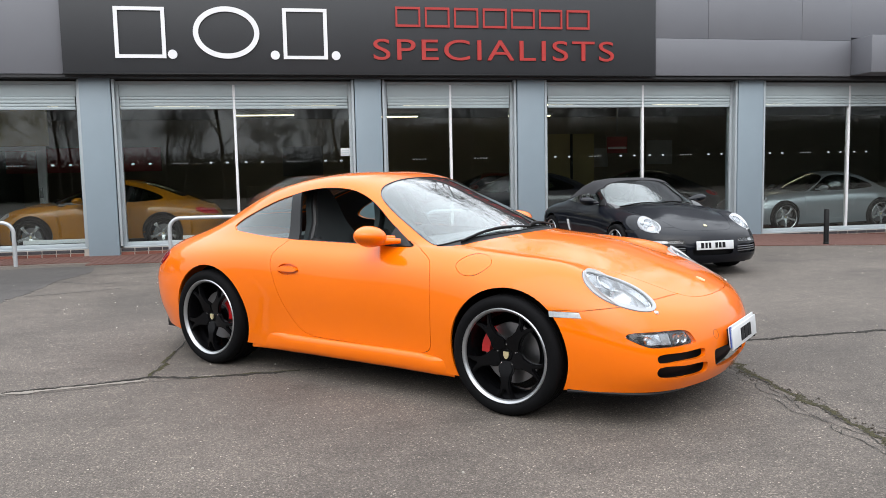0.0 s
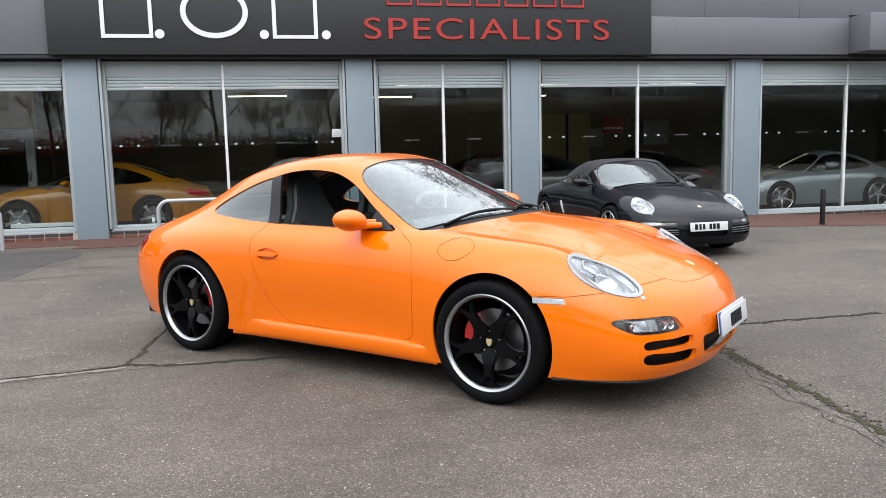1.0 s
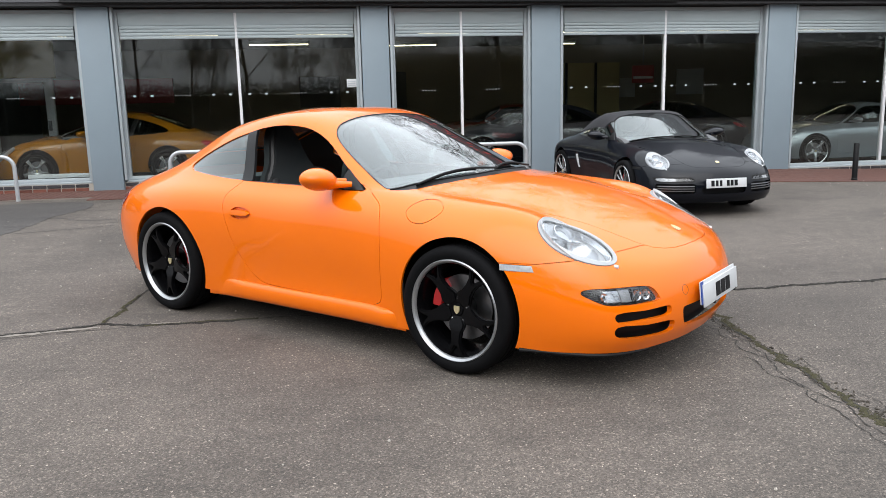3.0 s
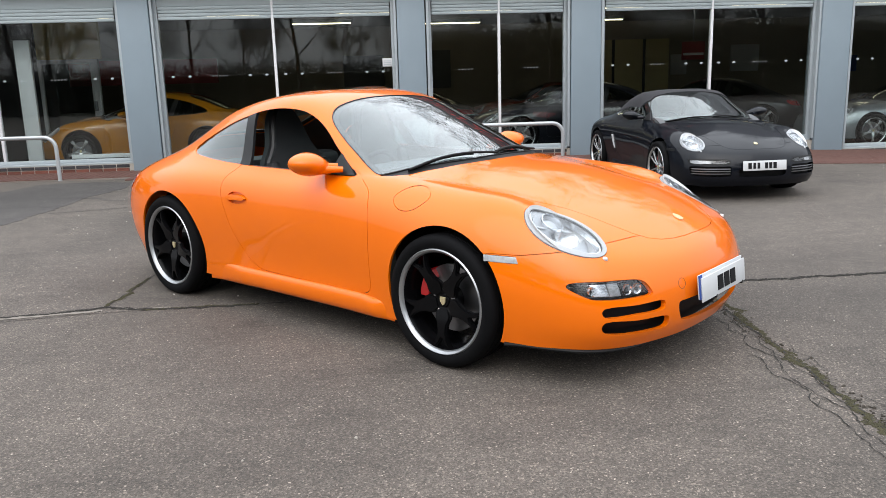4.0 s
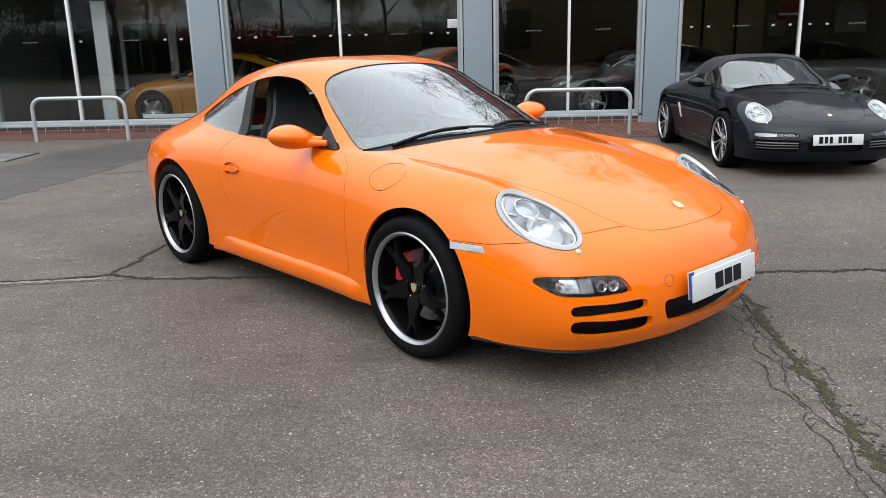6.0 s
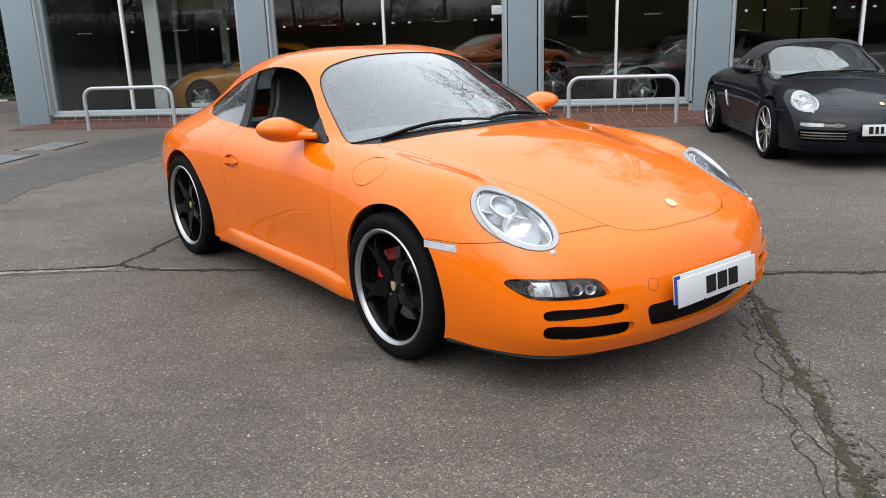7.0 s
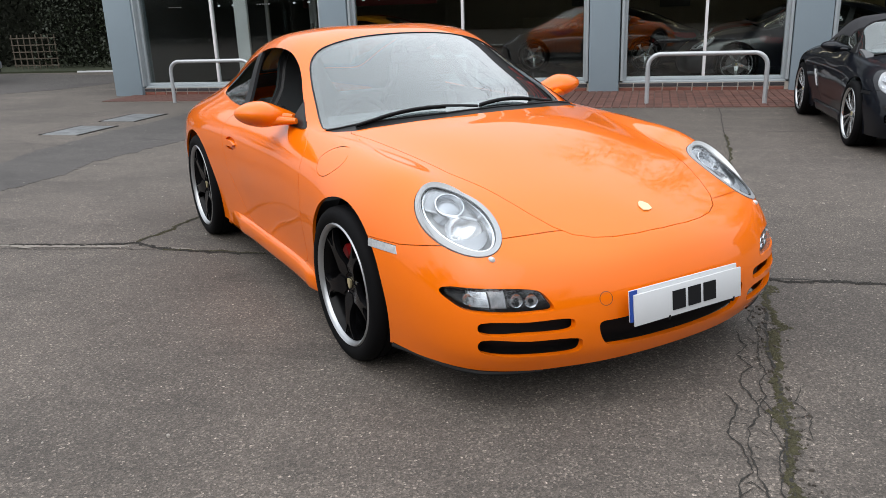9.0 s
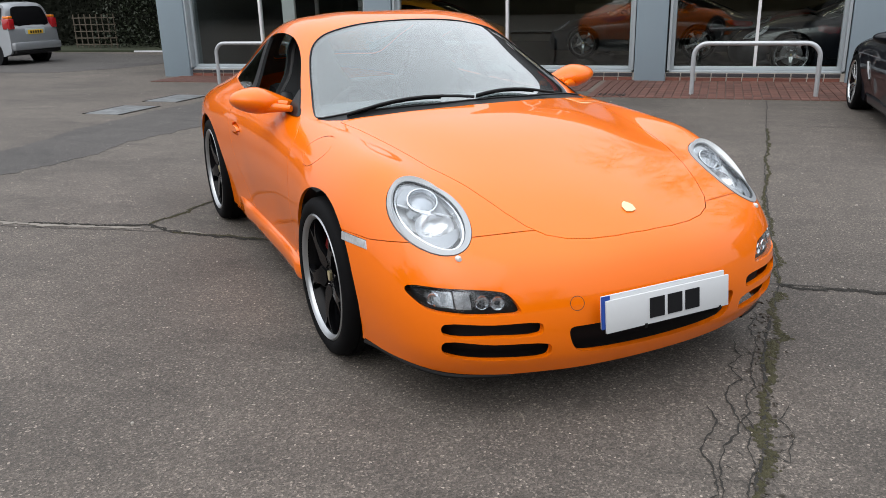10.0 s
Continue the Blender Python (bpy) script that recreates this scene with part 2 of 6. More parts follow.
def link(name, me, mat, parent=None, label="", smooth=0.6):
    for mt in (mat if isinstance(mat, (list, tuple)) else [mat]):
        me.materials.append(mt)
    if smooth:
        me.polygons.foreach_set("use_smooth", [True] * len(me.polygons))
        me.set_sharp_from_angle(angle=smooth)
    ob = new(name, me)
    ob.parent = parent
    if label:
        tagged(ob, label)
    return ob


def empty(name, m, label, category, group="", kind=""):
    ob = new(name)
    ob.empty_display_size = 0.1
    ob.matrix_world = m
    return tagged(ob, label, category, group, kind)


def add_box(bm, x0, y0, z0, x1, y1, z1, bevel=0.0, m=None):
    r = bmesh.ops.create_cube(bm, size=1.0, matrix=Matrix.LocRotScale(((x0 + x1) / 2, (y0 + y1) / 2, (z0 + z1) / 2), None, (abs(x1 - x0), abs(y1 - y0), abs(z1 - z0))))
    vs = r["verts"]
    if bevel:
        es = list({e for v in vs for e in v.link_edges})
        r2 = bmesh.ops.bevel(bm, geom=es, offset=bevel, segments=2, affect="EDGES", profile=0.5)
        vs = list({v for f in r2["faces"] for v in f.verts} | {v for v in vs if v.is_valid})
    if m is not None:
        bmesh.ops.transform(bm, matrix=m, verts=vs)
    return vs


def box(x0, y0, z0, x1, y1, z1, bevel=0.0, m=None):
    bm = bmesh.new()
    add_box(bm, x0, y0, z0, x1, y1, z1, bevel, m)
    return bm


def revolve(profile, n=64, axis="y", closed=False):
    """A bmesh turned about an axis from (radius, height) pairs."""
    bm = bmesh.new()
    rings = []
    for k in range(n):
        a = 2 * math.pi * k / n
        c, s = math.cos(a), math.sin(a)
        ring = []
        for r, h in profile:
            p = (r * c, h, r * s) if axis == "y" else (r * c, r * s, h)
            ring.append(bm.verts.new(p))
        rings.append(ring)
    q = len(profile)
    for k in range(n):
        a, b = rings[k], rings[(k + 1) % n]
        for i in range(q if closed else q - 1):
            j = (i + 1) % q
            bm.faces.new((a[i], a[j], b[j], b[i]))
    bmesh.ops.remove_doubles(bm, verts=bm.verts, dist=1e-6)
    bmesh.ops.recalc_face_normals(bm, faces=bm.faces)
    return bm


def tube(points, radius, n=12, taper=None, bm=None):
    """A round bar along a line of points."""
    bm = bm or bmesh.new()
    pts = [Vector(p) for p in points]
    rings, side = [], None
    for i, p in enumerate(pts):
        d = (pts[min(i + 1, len(pts) - 1)] - pts[max(i - 1, 0)]).normalized()
        if side is None:
            side = d.orthogonal().normalized()
        side = (side - d * side.dot(d)).normalized()
        up = d.cross(side)
        r = radius if taper is None else radius * taper[i]
        rings.append([bm.verts.new(p + (side * math.cos(2 * math.pi * k / n) + up * math.sin(2 * math.pi * k / n)) * r) for k in range(n)])
    for a, b in zip(rings, rings[1:]):
        for k in range(n):
            bm.faces.new((a[k], a[(k + 1) % n], b[(k + 1) % n], b[k]))
    bm.faces.new(rings[0][::-1])
    bm.faces.new(rings[-1])
    return bm


def prism(outline, depth0, depth1, axis="y", m=None):
    """A closed solid: a 2D outline pushed along an axis. axis y: outline in (x, z); z: in (x, y); x: in (y, z)."""
    bm = bmesh.new()

    def at(p, d):
        return {"y": (p[0], d, p[1]), "z": (p[0], p[1], d), "x": (d, p[0], p[1])}[axis]

    a = [bm.verts.new(at(p, depth0)) for p in outline]
    b = [bm.verts.new(at(p, depth1)) for p in outline]
    n = len(outline)
    for i in range(n):
        bm.faces.new((a[i], a[(i + 1) % n], b[(i + 1) % n], b[i]))
    bm.faces.new(a[::-1])
    bm.faces.new(b)
    bmesh.ops.recalc_face_normals(bm, faces=bm.faces)
    if m is not None:
        bmesh.ops.transform(bm, matrix=m, verts=bm.verts)
    return bm


def catmull(P, m, breaks=(), lead=None, tail=None):
    """Samples a chord-scaled Catmull-Rom curve through the points P, m to a span, with corners at breaks."""
    P = np.asarray(P, float)
    n = len(P)
    d = np.maximum(np.linalg.norm(np.diff(P, axis=0), axis=1) ** 0.5, 1e-3)
    T = np.zeros((n, 2, P.shape[1]))
    for i in range(n):
        a = P[i - 1] if i > 0 else lead
        b = P[i + 1] if i < n - 1 else tail
        da = d[i - 1] if i > 0 else (max(np.linalg.norm(P[0] - lead) ** 0.5, 1e-3) if lead is not None else 1)
        db = d[i] if i < n - 1 else (max(np.linalg.norm(tail - P[-1]) ** 0.5, 1e-3) if tail is not None else 1)
        if a is None:
            t = (b - P[i]) / db
            T[i] = (t, t)
        elif b is None:
            t = (P[i] - a) / da
            T[i] = (t, t)
        elif i in breaks:
            T[i] = ((P[i] - a) / da, (b - P[i]) / db)
        else:
            t = (P[i] - a) / da * (db / (da + db)) + (b - P[i]) / db * (da / (da + db))
            T[i] = (t, t)
    out = []
    for i in range(n - 1):
        for k in range(m):
            s = k / m
            h = d[i]
            out.append((2 * s**3 - 3 * s**2 + 1) * P[i] + (s**3 - 2 * s**2 + s) * h * T[i][1] + (-2 * s**3 + 3 * s**2) * P[i + 1] + (s**3 - s**2) * h * T[i + 1][0])
    out.append(P[-1])
    return np.array(out)


def rounded(points, m=8):
    """A closed smooth outline through points."""
    P = [tuple(p) for p in points]
    n = len(P)
    big = np.array(P[-3:] + P + P[:3])
    c = catmull(big, m)
    return [tuple(p) for p in c[3 * m : (3 + n) * m]]


def grown(outline, d):
    """The outline moved outwards by d."""
    P = np.array(outline)
    nxt, prv = np.roll(P, -1, 0), np.roll(P, 1, 0)
    t = nxt - prv
    t /= np.maximum(np.linalg.norm(t, axis=1)[:, None], 1e-9)
    area = 0.5 * np.sum(P[:, 0] * nxt[:, 1] - nxt[:, 0] * P[:, 1])
    nrm = np.stack([t[:, 1], -t[:, 0]], 1) * (1 if area > 0 else -1)
    return [tuple(p) for p in P + nrm * d]


# ---- the place ----
YF = 15.635
YG = 15.80


def structure(name, bm, mat, label="", smooth=0.5, category=""):
    ob = part(name, bm, mat, None, "", smooth)
    return tagged(ob, label, category or name.split("_")[0], "", "structure")


def slope(x, y=15.0):
    """The forecourt falls a little towards its far end."""
    return -.032 * min(max(x - 8.2, 0), 9) * min(max((y - 9) / 4, 0), 1)


xs = [-1500, -60, -20, 0, 8.2] + [9 + k for k in range(10)] + [30, 60, 1500]
ys = [-1500, -60, 0, 9] + [10 + k for k in range(8)] + [30, 60, 1500]
bm = bmesh.new()
rows = [[bm.verts.new((x, y, slope(x, y))) for x in xs] for y in ys]
for a, b in zip(rows, rows[1:]):
    for k in range(len(xs) - 1):
        bm.faces.new((a[k], a[k + 1], b[k + 1], b[k]))
structure("ground", bm, ASPHALT, "worn grey asphalt forecourt with fine pale stones")


def sheet(outline, z0, z1):
    return prism(outline, z0, z1, "z")


def ragged(outline, d, seed):
    """An outline with a crumbled edge."""
    rnd, out, w = random.Random(seed), [], 0.0
    for x, y in outline:
        w = w * .7 + rnd.uniform(-d, d)
        out.append((x + w + rnd.uniform(-d, d) * .4, y + rnd.uniform(-d, d) * .6))
    return out


structure("asphalt_patch", sheet(ragged(rounded([(-2.0, 7.7), (-1.85, 8.6), (-1.95, 9.5), (-1.8, 10.8), (-1.7, 12.2), (-1.6, 13.9), (-2.9, 14.05), (-3.25, 12.2), (-3.2, 10.2), (-2.95, 8.8), (-2.7, 7.2), (-2.3, 6.9)], 26), .03, 1), -0.02, 0.003), ASPHALT_DARK, "darker strip of newer asphalt", category="patch")
structure("asphalt_patch_2", sheet(ragged(rounded([(-9.5, 16.2), (-8.5, 18.2), (-9.4, 20.2), (-13, 21.4), (-20, 21.8), (-26, 21.8), (-26, 17.5), (-16, 17.2), (-12, 16.2)], 26), .06, 2), -0.02, 0.003), ASPHALT_DARK, "darker asphalt of the side yard", category="patch")
structure("verge", sheet([(-40, 21.9), (-9.5, 21.9), (-8.0, 23.2), (-7.5, 30), (-40, 30)], -0.02, 0.05), GRASS, "mown grass verge in front of the hedge")

PILLARS = [(-6.32, -5.74), (-2.05, -1.56), (2.52, 2.99), (5.52, 6.04), (10.03, 10.57), (14.8, 15.3)]
for i, (a, b) in enumerate(PILLARS):
    structure("pillar_%d" % (i + 1), box(a, YF, -0.4, b, YF + 0.45, 2.99, 0.006), PILLAR, "pale blue-grey clad pillar between the shop windows")

# fascia: grey cladding in panels, the sign board, a canopy
fascia = structure("fascia", box(-6.45, 15.52, 3.03, 22, 16.4, 4.65), DARK, "grey clad fascia above the showroom windows")
for x0, x1, z0, z1, y in [(-6.45, -4.30, 3.04, 4.65, 15.49), (-4.294, -2.23, 3.04, 4.65, 15.49), (8.18, 9.265, 3.74, 4.65, 15.47), (9.271, 11.265, 3.74, 4.65, 15.47), (11.271, 12.36, 3.74, 4.65, 15.47), (8.18, 12.36, 3.045, 3.734, 15.455), (12.36, 22, 3.80, 4.65, 15.47)]:
    part("panel", box(x0, y, z0, x1, 15.53, z1, 0.004), FASCIA, fascia)
structure("canopy", box(12.37, 14.9, 3.06, 22, 15.6, 3.76, 0.01), FASCIA, "grey canopy edge over the end of the showroom")
# near-black board in place of the shade under the fascia
structure("soffit", box(-6.4, 15.50, 2.985, 22, 16.3, 3.028), DARK, "dark board painted as the shade under the fascia")

sign = empty("shop_sign", pose(0, 0, 0), "long charcoal sign board with white and red raised lettering", "sign")
part("board", box(-2.22, 15.42, 3.03, 8.16, 15.6, 4.65, 0.006), SIGN_BLACK, sign)
part("board_edge", box(-2.225, 15.40, 3.022, 8.165, 15.45, 3.045, 0.004), TRIM, sign)
SY = 15.418


def sign_block(x0, x1, z0, z1, stroke, mat):
    """A plain hollow block in place of a brand's letter."""
    part("plain_block", ring_prism(grown([(x0, z0), (x1, z0), (x1, z1), (x0, z1)], 0), stroke, SY - .02, SY, "y"), mat, sign, "", 0)


def sign_bar(x0, x1, z0, z1, mat):
    part("plain_bar", box(x0, SY - .02, z0, x1, SY, z1, .003), mat, sign)


def sign_dot(x, z, r, mat):
    bm = prism(ellipse(r, r, 24), SY - .02, SY)
    bmesh.ops.transform(bm, matrix=pose(x, 0, z), verts=bm.verts)
    part("dot", bm, mat, sign)




# ---- cars ----
# eight lines run along half a car from the nose to the tail: x ahead, y to the side, z up
LOWER = [(2.105, 0, 0.182), (2.062, 0.388, 0.182), (1.91, 0.708, 0.182), (1.52, 0.845, 0.178), (1.175, 0.867, 0.17), (0.8, 0.857, 0.17), (0.42, 0.847, 0.17), (0.15, 0.845, 0.17), (-0.12, 0.843, 0.17), (-0.35, 0.841, 0.17), (-0.85, 0.852, 0.18), (-1.175, 0.867, 0.18), (-1.55, 0.836, 0.2), (-1.9, 0.683, 0.22), (-2.11, 0.408, 0.22), (-2.16, 0, 0.22)]
FLANK = [(2.145, 0, 0.26), (2.1, 0.398, 0.26), (1.945, 0.734, 0.27), (1.53, 0.867, 0.3), (1.175, 0.903, 0.32), (0.8, 0.872, 0.32), (0.42, 0.852, 0.34), (0.15, 0.849, 0.34), (-0.12, 0.847, 0.34), (-0.35, 0.847, 0.34), (-0.85, 0.877, 0.34), (-1.175, 0.908, 0.36), (-1.55, 0.877, 0.38), (-1.92, 0.734, 0.38), (-2.18, 0.428, 0.38), (-2.24, 0, 0.38)]
WIDEST = [(2.155, 0, 0.41), (2.105, 0.398, 0.41), (1.935, 0.739, 0.42), (1.52, 0.879, 0.48), (1.175, 0.915, 0.52), (0.8, 0.889, 0.55), (0.42, 0.879, 0.58), (0.15, 0.877, 0.6), (-0.12, 0.877, 0.6), (-0.35, 0.879, 0.6), (-0.85, 0.906, 0.6), (-1.175, 0.921, 0.6), (-1.55, 0.885, 0.6), (-1.92, 0.745, 0.58), (-2.18, 0.439, 0.58), (-2.245, 0, 0.56)]
SHOULDER = [(2.115, 0, 0.535), (2.06, 0.377, 0.54), (1.875, 0.705, 0.575), (1.48, 0.838, 0.668), (1.175, 0.877, 0.7), (0.8, 0.862, 0.74), (0.42, 0.857, 0.76), (0.15, 0.852, 0.77), (-0.12, 0.852, 0.775), (-0.35, 0.857, 0.78), (-0.85, 0.882, 0.79), (-1.175, 0.889, 0.78), (-1.55, 0.847, 0.76), (-1.87, 0.714, 0.72), (-2.1, 0.418, 0.7), (-2.18, 0, 0.68)]
BELT = [(2.065, 0, 0.595), (1.995, 0.337, 0.605), (1.745, 0.668, 0.674), (1.46, 0.71, 0.798), (1.16, 0.739, 0.83), (0.8, 0.752, 0.85), (0.45, 0.768, 0.862), (0.15, 0.755, 0.875), (-0.12, 0.75, 0.89), (-0.35, 0.75, 0.9), (-0.85, 0.734, 0.915), (-1.175, 0.729, 0.9), (-1.55, 0.694, 0.86), (-1.85, 0.602, 0.8), (-2.07, 0.367, 0.755), (-2.14, 0, 0.735)]
RAIL = [(2.01, 0, 0.632), (1.92, 0.235, 0.66), (1.66, 0.5, 0.735), (1.42, 0.55, 0.788), (1.15, 0.59, 0.832), (0.82, 0.635, 0.872), (0.645, 0.705, 0.872), (0.22, 0.635, 1.06), (-0.1, 0.58, 1.215), (-0.35, 0.572, 1.24), (-0.85, 0.541, 1.175), (-1.175, 0.51, 1.07), (-1.52, 0.469, 0.935), (-1.84, 0.408, 0.845), (-2.05, 0.275, 0.79), (-2.12, 0, 0.765)]
ROOF = [(1.955, 0, 0.662), (1.84, 0.117, 0.71), (1.58, 0.265, 0.785), (1.37, 0.286, 0.843), (1.14, 0.316, 0.882), (0.97, 0.34, 0.898), (0.825, 0.37, 0.915), (0.37, 0.367, 1.108), (-0.04, 0.36, 1.27), (-0.35, 0.36, 1.3), (-0.85, 0.337, 1.235), (-1.175, 0.326, 1.135), (-1.52, 0.296, 0.985), (-1.83, 0.245, 0.87), (-2.04, 0.148, 0.805), (-2.1, 0, 0.785)]
CENTRE = [(1.89, 0, 0.692), (1.75, 0, 0.745), (1.54, 0, 0.808), (1.34, 0, 0.862), (1.13, 0, 0.898), (1.03, 0, 0.91), (0.9, 0, 0.927), (0.43, 0, 1.12), (-0.01, 0, 1.283), (-0.35, 0, 1.31), (-0.85, 0, 1.25), (-1.175, 0, 1.155), (-1.52, 0, 1.005), (-1.82, 0, 0.88), (-2.03, 0, 0.815), (-2.09, 0, 0.795)]
LINES = [LOWER, FLANK, WIDEST, SHOULDER, BELT, RAIL, ROOF, CENTRE]


def body_surface(lines, mu=10, mv=8):
    """Points of the left half of a car's skin, [along][across], from the lower edge to the centre line."""
    flip = np.array([1, -1, 1])
    cols = []
    for i, line in enumerate(lines):
        P = np.array(line, float)
        cols.append(catmull(P, mu, (6,) if i >= 5 else (), P[1] * flip, P[-2] * flip))
    D = np.array(cols).transpose(1, 0, 2)
    return np.array([catmull(row, mv, (), None, row[-2] * flip) for row in D])


def skin(S):
    """Vertices and faces of both halves, sewn along the centre."""
    U, V = S.shape[:2]
    verts, index = [], {}

    def idx(i, j, s):
        if i in (0, U - 1) or j == V - 1:
            s = 1
        key = (i, j, s)
        if key not in index:
            index[key] = len(verts)
            p = S[i, j]
            y = 0.0 if (i in (0, U - 1) or j == V - 1) else p[1] * s
            verts.append((p[0], y, p[2]))
        return index[key]

    faces = []
    for s in (1, -1):
        for i in range(U - 1):
            for j in range(V - 1):
                f = [idx(i, j, s), idx(i, j + 1, s), idx(i + 1, j + 1, s), idx(i + 1, j, s)]
                faces.append(f if s > 0 else f[::-1])
    return verts, faces


def car_pose(x, y, heading):
    return pose(x, y, 0, 0, 0, heading)


class Skin:
    """A car's outer skin: gives shells of any depth and smooth normals for what is cut from them."""

    def __init__(self, lines, mu, mv, calm=5):
        v, f = skin(body_surface(lines, mu, mv))
        me = bpy.data.meshes.new("skin")
        me.from_pydata(v, [], f)
        bm = bmesh.new()
        bm.from_mesh(me)
        bmesh.ops.recalc_face_normals(bm, faces=bm.faces)
        bm.normal_update()
        top = max(bm.faces, key=lambda q: q.calc_center_median().z)
        if top.normal.z < 0:
            bmesh.ops.reverse_faces(bm, faces=bm.faces)
            bm.normal_update()
        bm.verts.ensure_lookup_table()
        self.co = np.array([x.co for x in bm.verts])
        self.no = np.array([x.normal for x in bm.verts])
        self.faces = [[x.index for x in q.verts] for q in bm.faces]
        self.quads = np.array(self.faces)
        # calm the sheen: each normal leans towards its neighbours'
        pairs = np.concatenate([self.quads[:, [k, (k + 1) % 4]] for k in range(4)])
        pairs = np.concatenate([pairs, pairs[:, ::-1]])
        for _ in range(calm):
            total = self.no * 2.0
            np.add.at(total, pairs[:, 0], self.no[pairs[:, 1]])
            self.no = total / np.linalg.norm(total, axis=1)[:, None]
        from mathutils.bvhtree import BVHTree
        self.tree = BVHTree.FromPolygons([tuple(p) for p in self.co], self.faces)
        bm.free()
        bpy.data.meshes.remove(me)

    def shell(self, outer, inner, lo=None, hi=None):
        """A closed shell between two depths, of the whole skin or of its faces within a box."""
        faces, co, no = self.faces, self.co, self.no
        if lo is not None:
            inside = ((co > np.array(lo)) & (co < np.array(hi))).all(1)
            faces = [faces[k] for k in np.nonzero(inside[self.quads].any(1))[0]]
            used = sorted({i for q in faces for i in q})
            back = {i: k for k, i in enumerate(used)}
            faces = [[back[i] for i in q] for q in faces]
            co, no = co[used], no[used]
        n = len(co)
        edges = {(a, b) for q in faces for a, b in zip(q, q[1:] + q[:1])}
        rim = [(a, b) for a, b in edges if (b, a) not in edges]
        v = np.concatenate([co - no * outer, co - no * inner])
        f = list(faces) + [[i + n for i in q[::-1]] for q in faces] + [[b, a, a + n, b + n] for a, b in sorted(rim)]
        me = bpy.data.meshes.new("shell")
        me.from_pydata([tuple(p) for p in v], [], f)
        return me

    def normal(self, p):
        loc, nrm, idx, d = self.tree.find_nearest(p)
        if loc is None:
            return None
        ids = self.faces[idx]
        w = [1.0 / (1e-6 + (Vector(self.co[i]) - loc).length_squared) for i in ids]
        r = Vector((0, 0, 0))
        for k, i in zip(w, ids):
            r += Vector(self.no[i]) * k
        return r.normalized()

    def smooth(self, me):
        cache, out = {}, []
        for p in me.polygons:
            p.use_smooth = True
            for vi in p.vertices:
                if vi not in cache:
                    cache[vi] = self.normal(me.vertices[vi].co)
                n = cache[vi]
                if n is None or abs(n.dot(p.normal)) < 0.75:
                    out.append(tuple(p.normal))
                else:
                    out.append(tuple(n if n.dot(p.normal) > 0 else -n))
        me.normals_split_custom_set(out)
        return me

    def y_at(self, x, z, side):
        loc, *_ = self.tree.ray_cast(Vector((x, side * 2.0, z)), Vector((0, -side, 0)))
        return loc.y if loc else side * 0.8

    def z_at(self, x, y):
        loc, *_ = self.tree.ray_cast(Vector((x, y, 3)), Vector((0, 0, -1)))
        return loc.z if loc else 0.8

    def x_at(self, y, z):
        loc, *_ = self.tree.ray_cast(Vector((4, y, z)), Vector((-1, 0, 0)))
        return loc.x if loc else 2.1


LAB = bpy.data.scenes.new("workshop")


def carve_once(me, op, cutter):
    ob = bpy.data.objects.new("carving", me)
    co = bpy.data.objects.new("cutter", cutter)
    LAB.collection.objects.link(ob)
    LAB.collection.objects.link(co)
    md = ob.modifiers.new("cut", "BOOLEAN")
    md.operation, md.object, md.solver = op, co, "EXACT"
    layer = LAB.view_layers[0]
    layer.update()
    res = bpy.data.meshes.new_from_object(ob.evaluated_get(layer.depsgraph))
    bpy.data.objects.remove(co)
    bpy.data.objects.remove(ob)
    return res


def area(me):
    a = np.zeros(len(me.polygons))
    me.polygons.foreach_get("area", a)
    return a.sum()


def carve(me, steps):
    """A mesh after boolean steps [(operation, bmesh), ...]; a cut that fails is tried again with its cutter nudged."""
    for op, bm in steps:
        cm = bpy.data.meshes.new("cutter")
        bm.to_mesh(cm)
        bm.free()
        before = area(me)
        for k in range(5):
            res = carve_once(me, op, cm)
            a = area(res)
            if a > (.45 * before if op == "DIFFERENCE" else 1e-6) and a < 1.6 * before + .5:
                break
            cm.transform(Matrix.Translation((.0007, 0, .0005)) @ Matrix.Scale(1.0006, 4))
        bpy.data.meshes.remove(cm)
        bpy.data.meshes.remove(me)
        me = res
    return me


def piece(sk, outer, inner, steps):
    """What the first cutter of steps takes out of a shell, after all the steps."""
    pts = np.array([v.co for v in steps[0][1].verts])
    return carve(sk.shell(outer, inner, pts.min(0) - .04, pts.max(0) + .04), steps)


def ring_prism(outline, inset, d0, d1, axis="y", m=None):
    """A closed frame: the band between an outline and the same one moved inwards."""
    bm = bmesh.new()
    inner = grown(outline, -inset)

    def at(p, d):
        return {"y": (p[0], d, p[1]), "z": (p[0], p[1], d), "x": (d, p[0], p[1])}[axis]

    rows = [[bm.verts.new(at(p, d)) for p in loop] for loop, d in ((outline, d0), (outline, d1), (inner, d1), (inner, d0))]
    n = len(outline)
    for k in range(4):
        a, b = rows[k], rows[(k + 1) % 4]
        for i in range(n):
            j = (i + 1) % n
            bm.faces.new((a[i], a[j], b[j], b[i]))
    bmesh.ops.recalc_face_normals(bm, faces=bm.faces)
    if m is not None:
        bmesh.ops.transform(bm, matrix=m, verts=bm.verts)
    return bm


def joined(*bms):
    bm = bmesh.new()
    for b in bms:
        me = bpy.data.meshes.new("join")
        b.to_mesh(me)
        b.free()
        bm.from_mesh(me)
        bpy.data.meshes.remove(me)
    return bm


def cylinder_y(x, z, r, y0, y1, n=64):
    return prism([(x + r * math.cos(2 * math.pi * k / n), z + r * math.sin(2 * math.pi * k / n)) for k in range(n)], y0, y1)


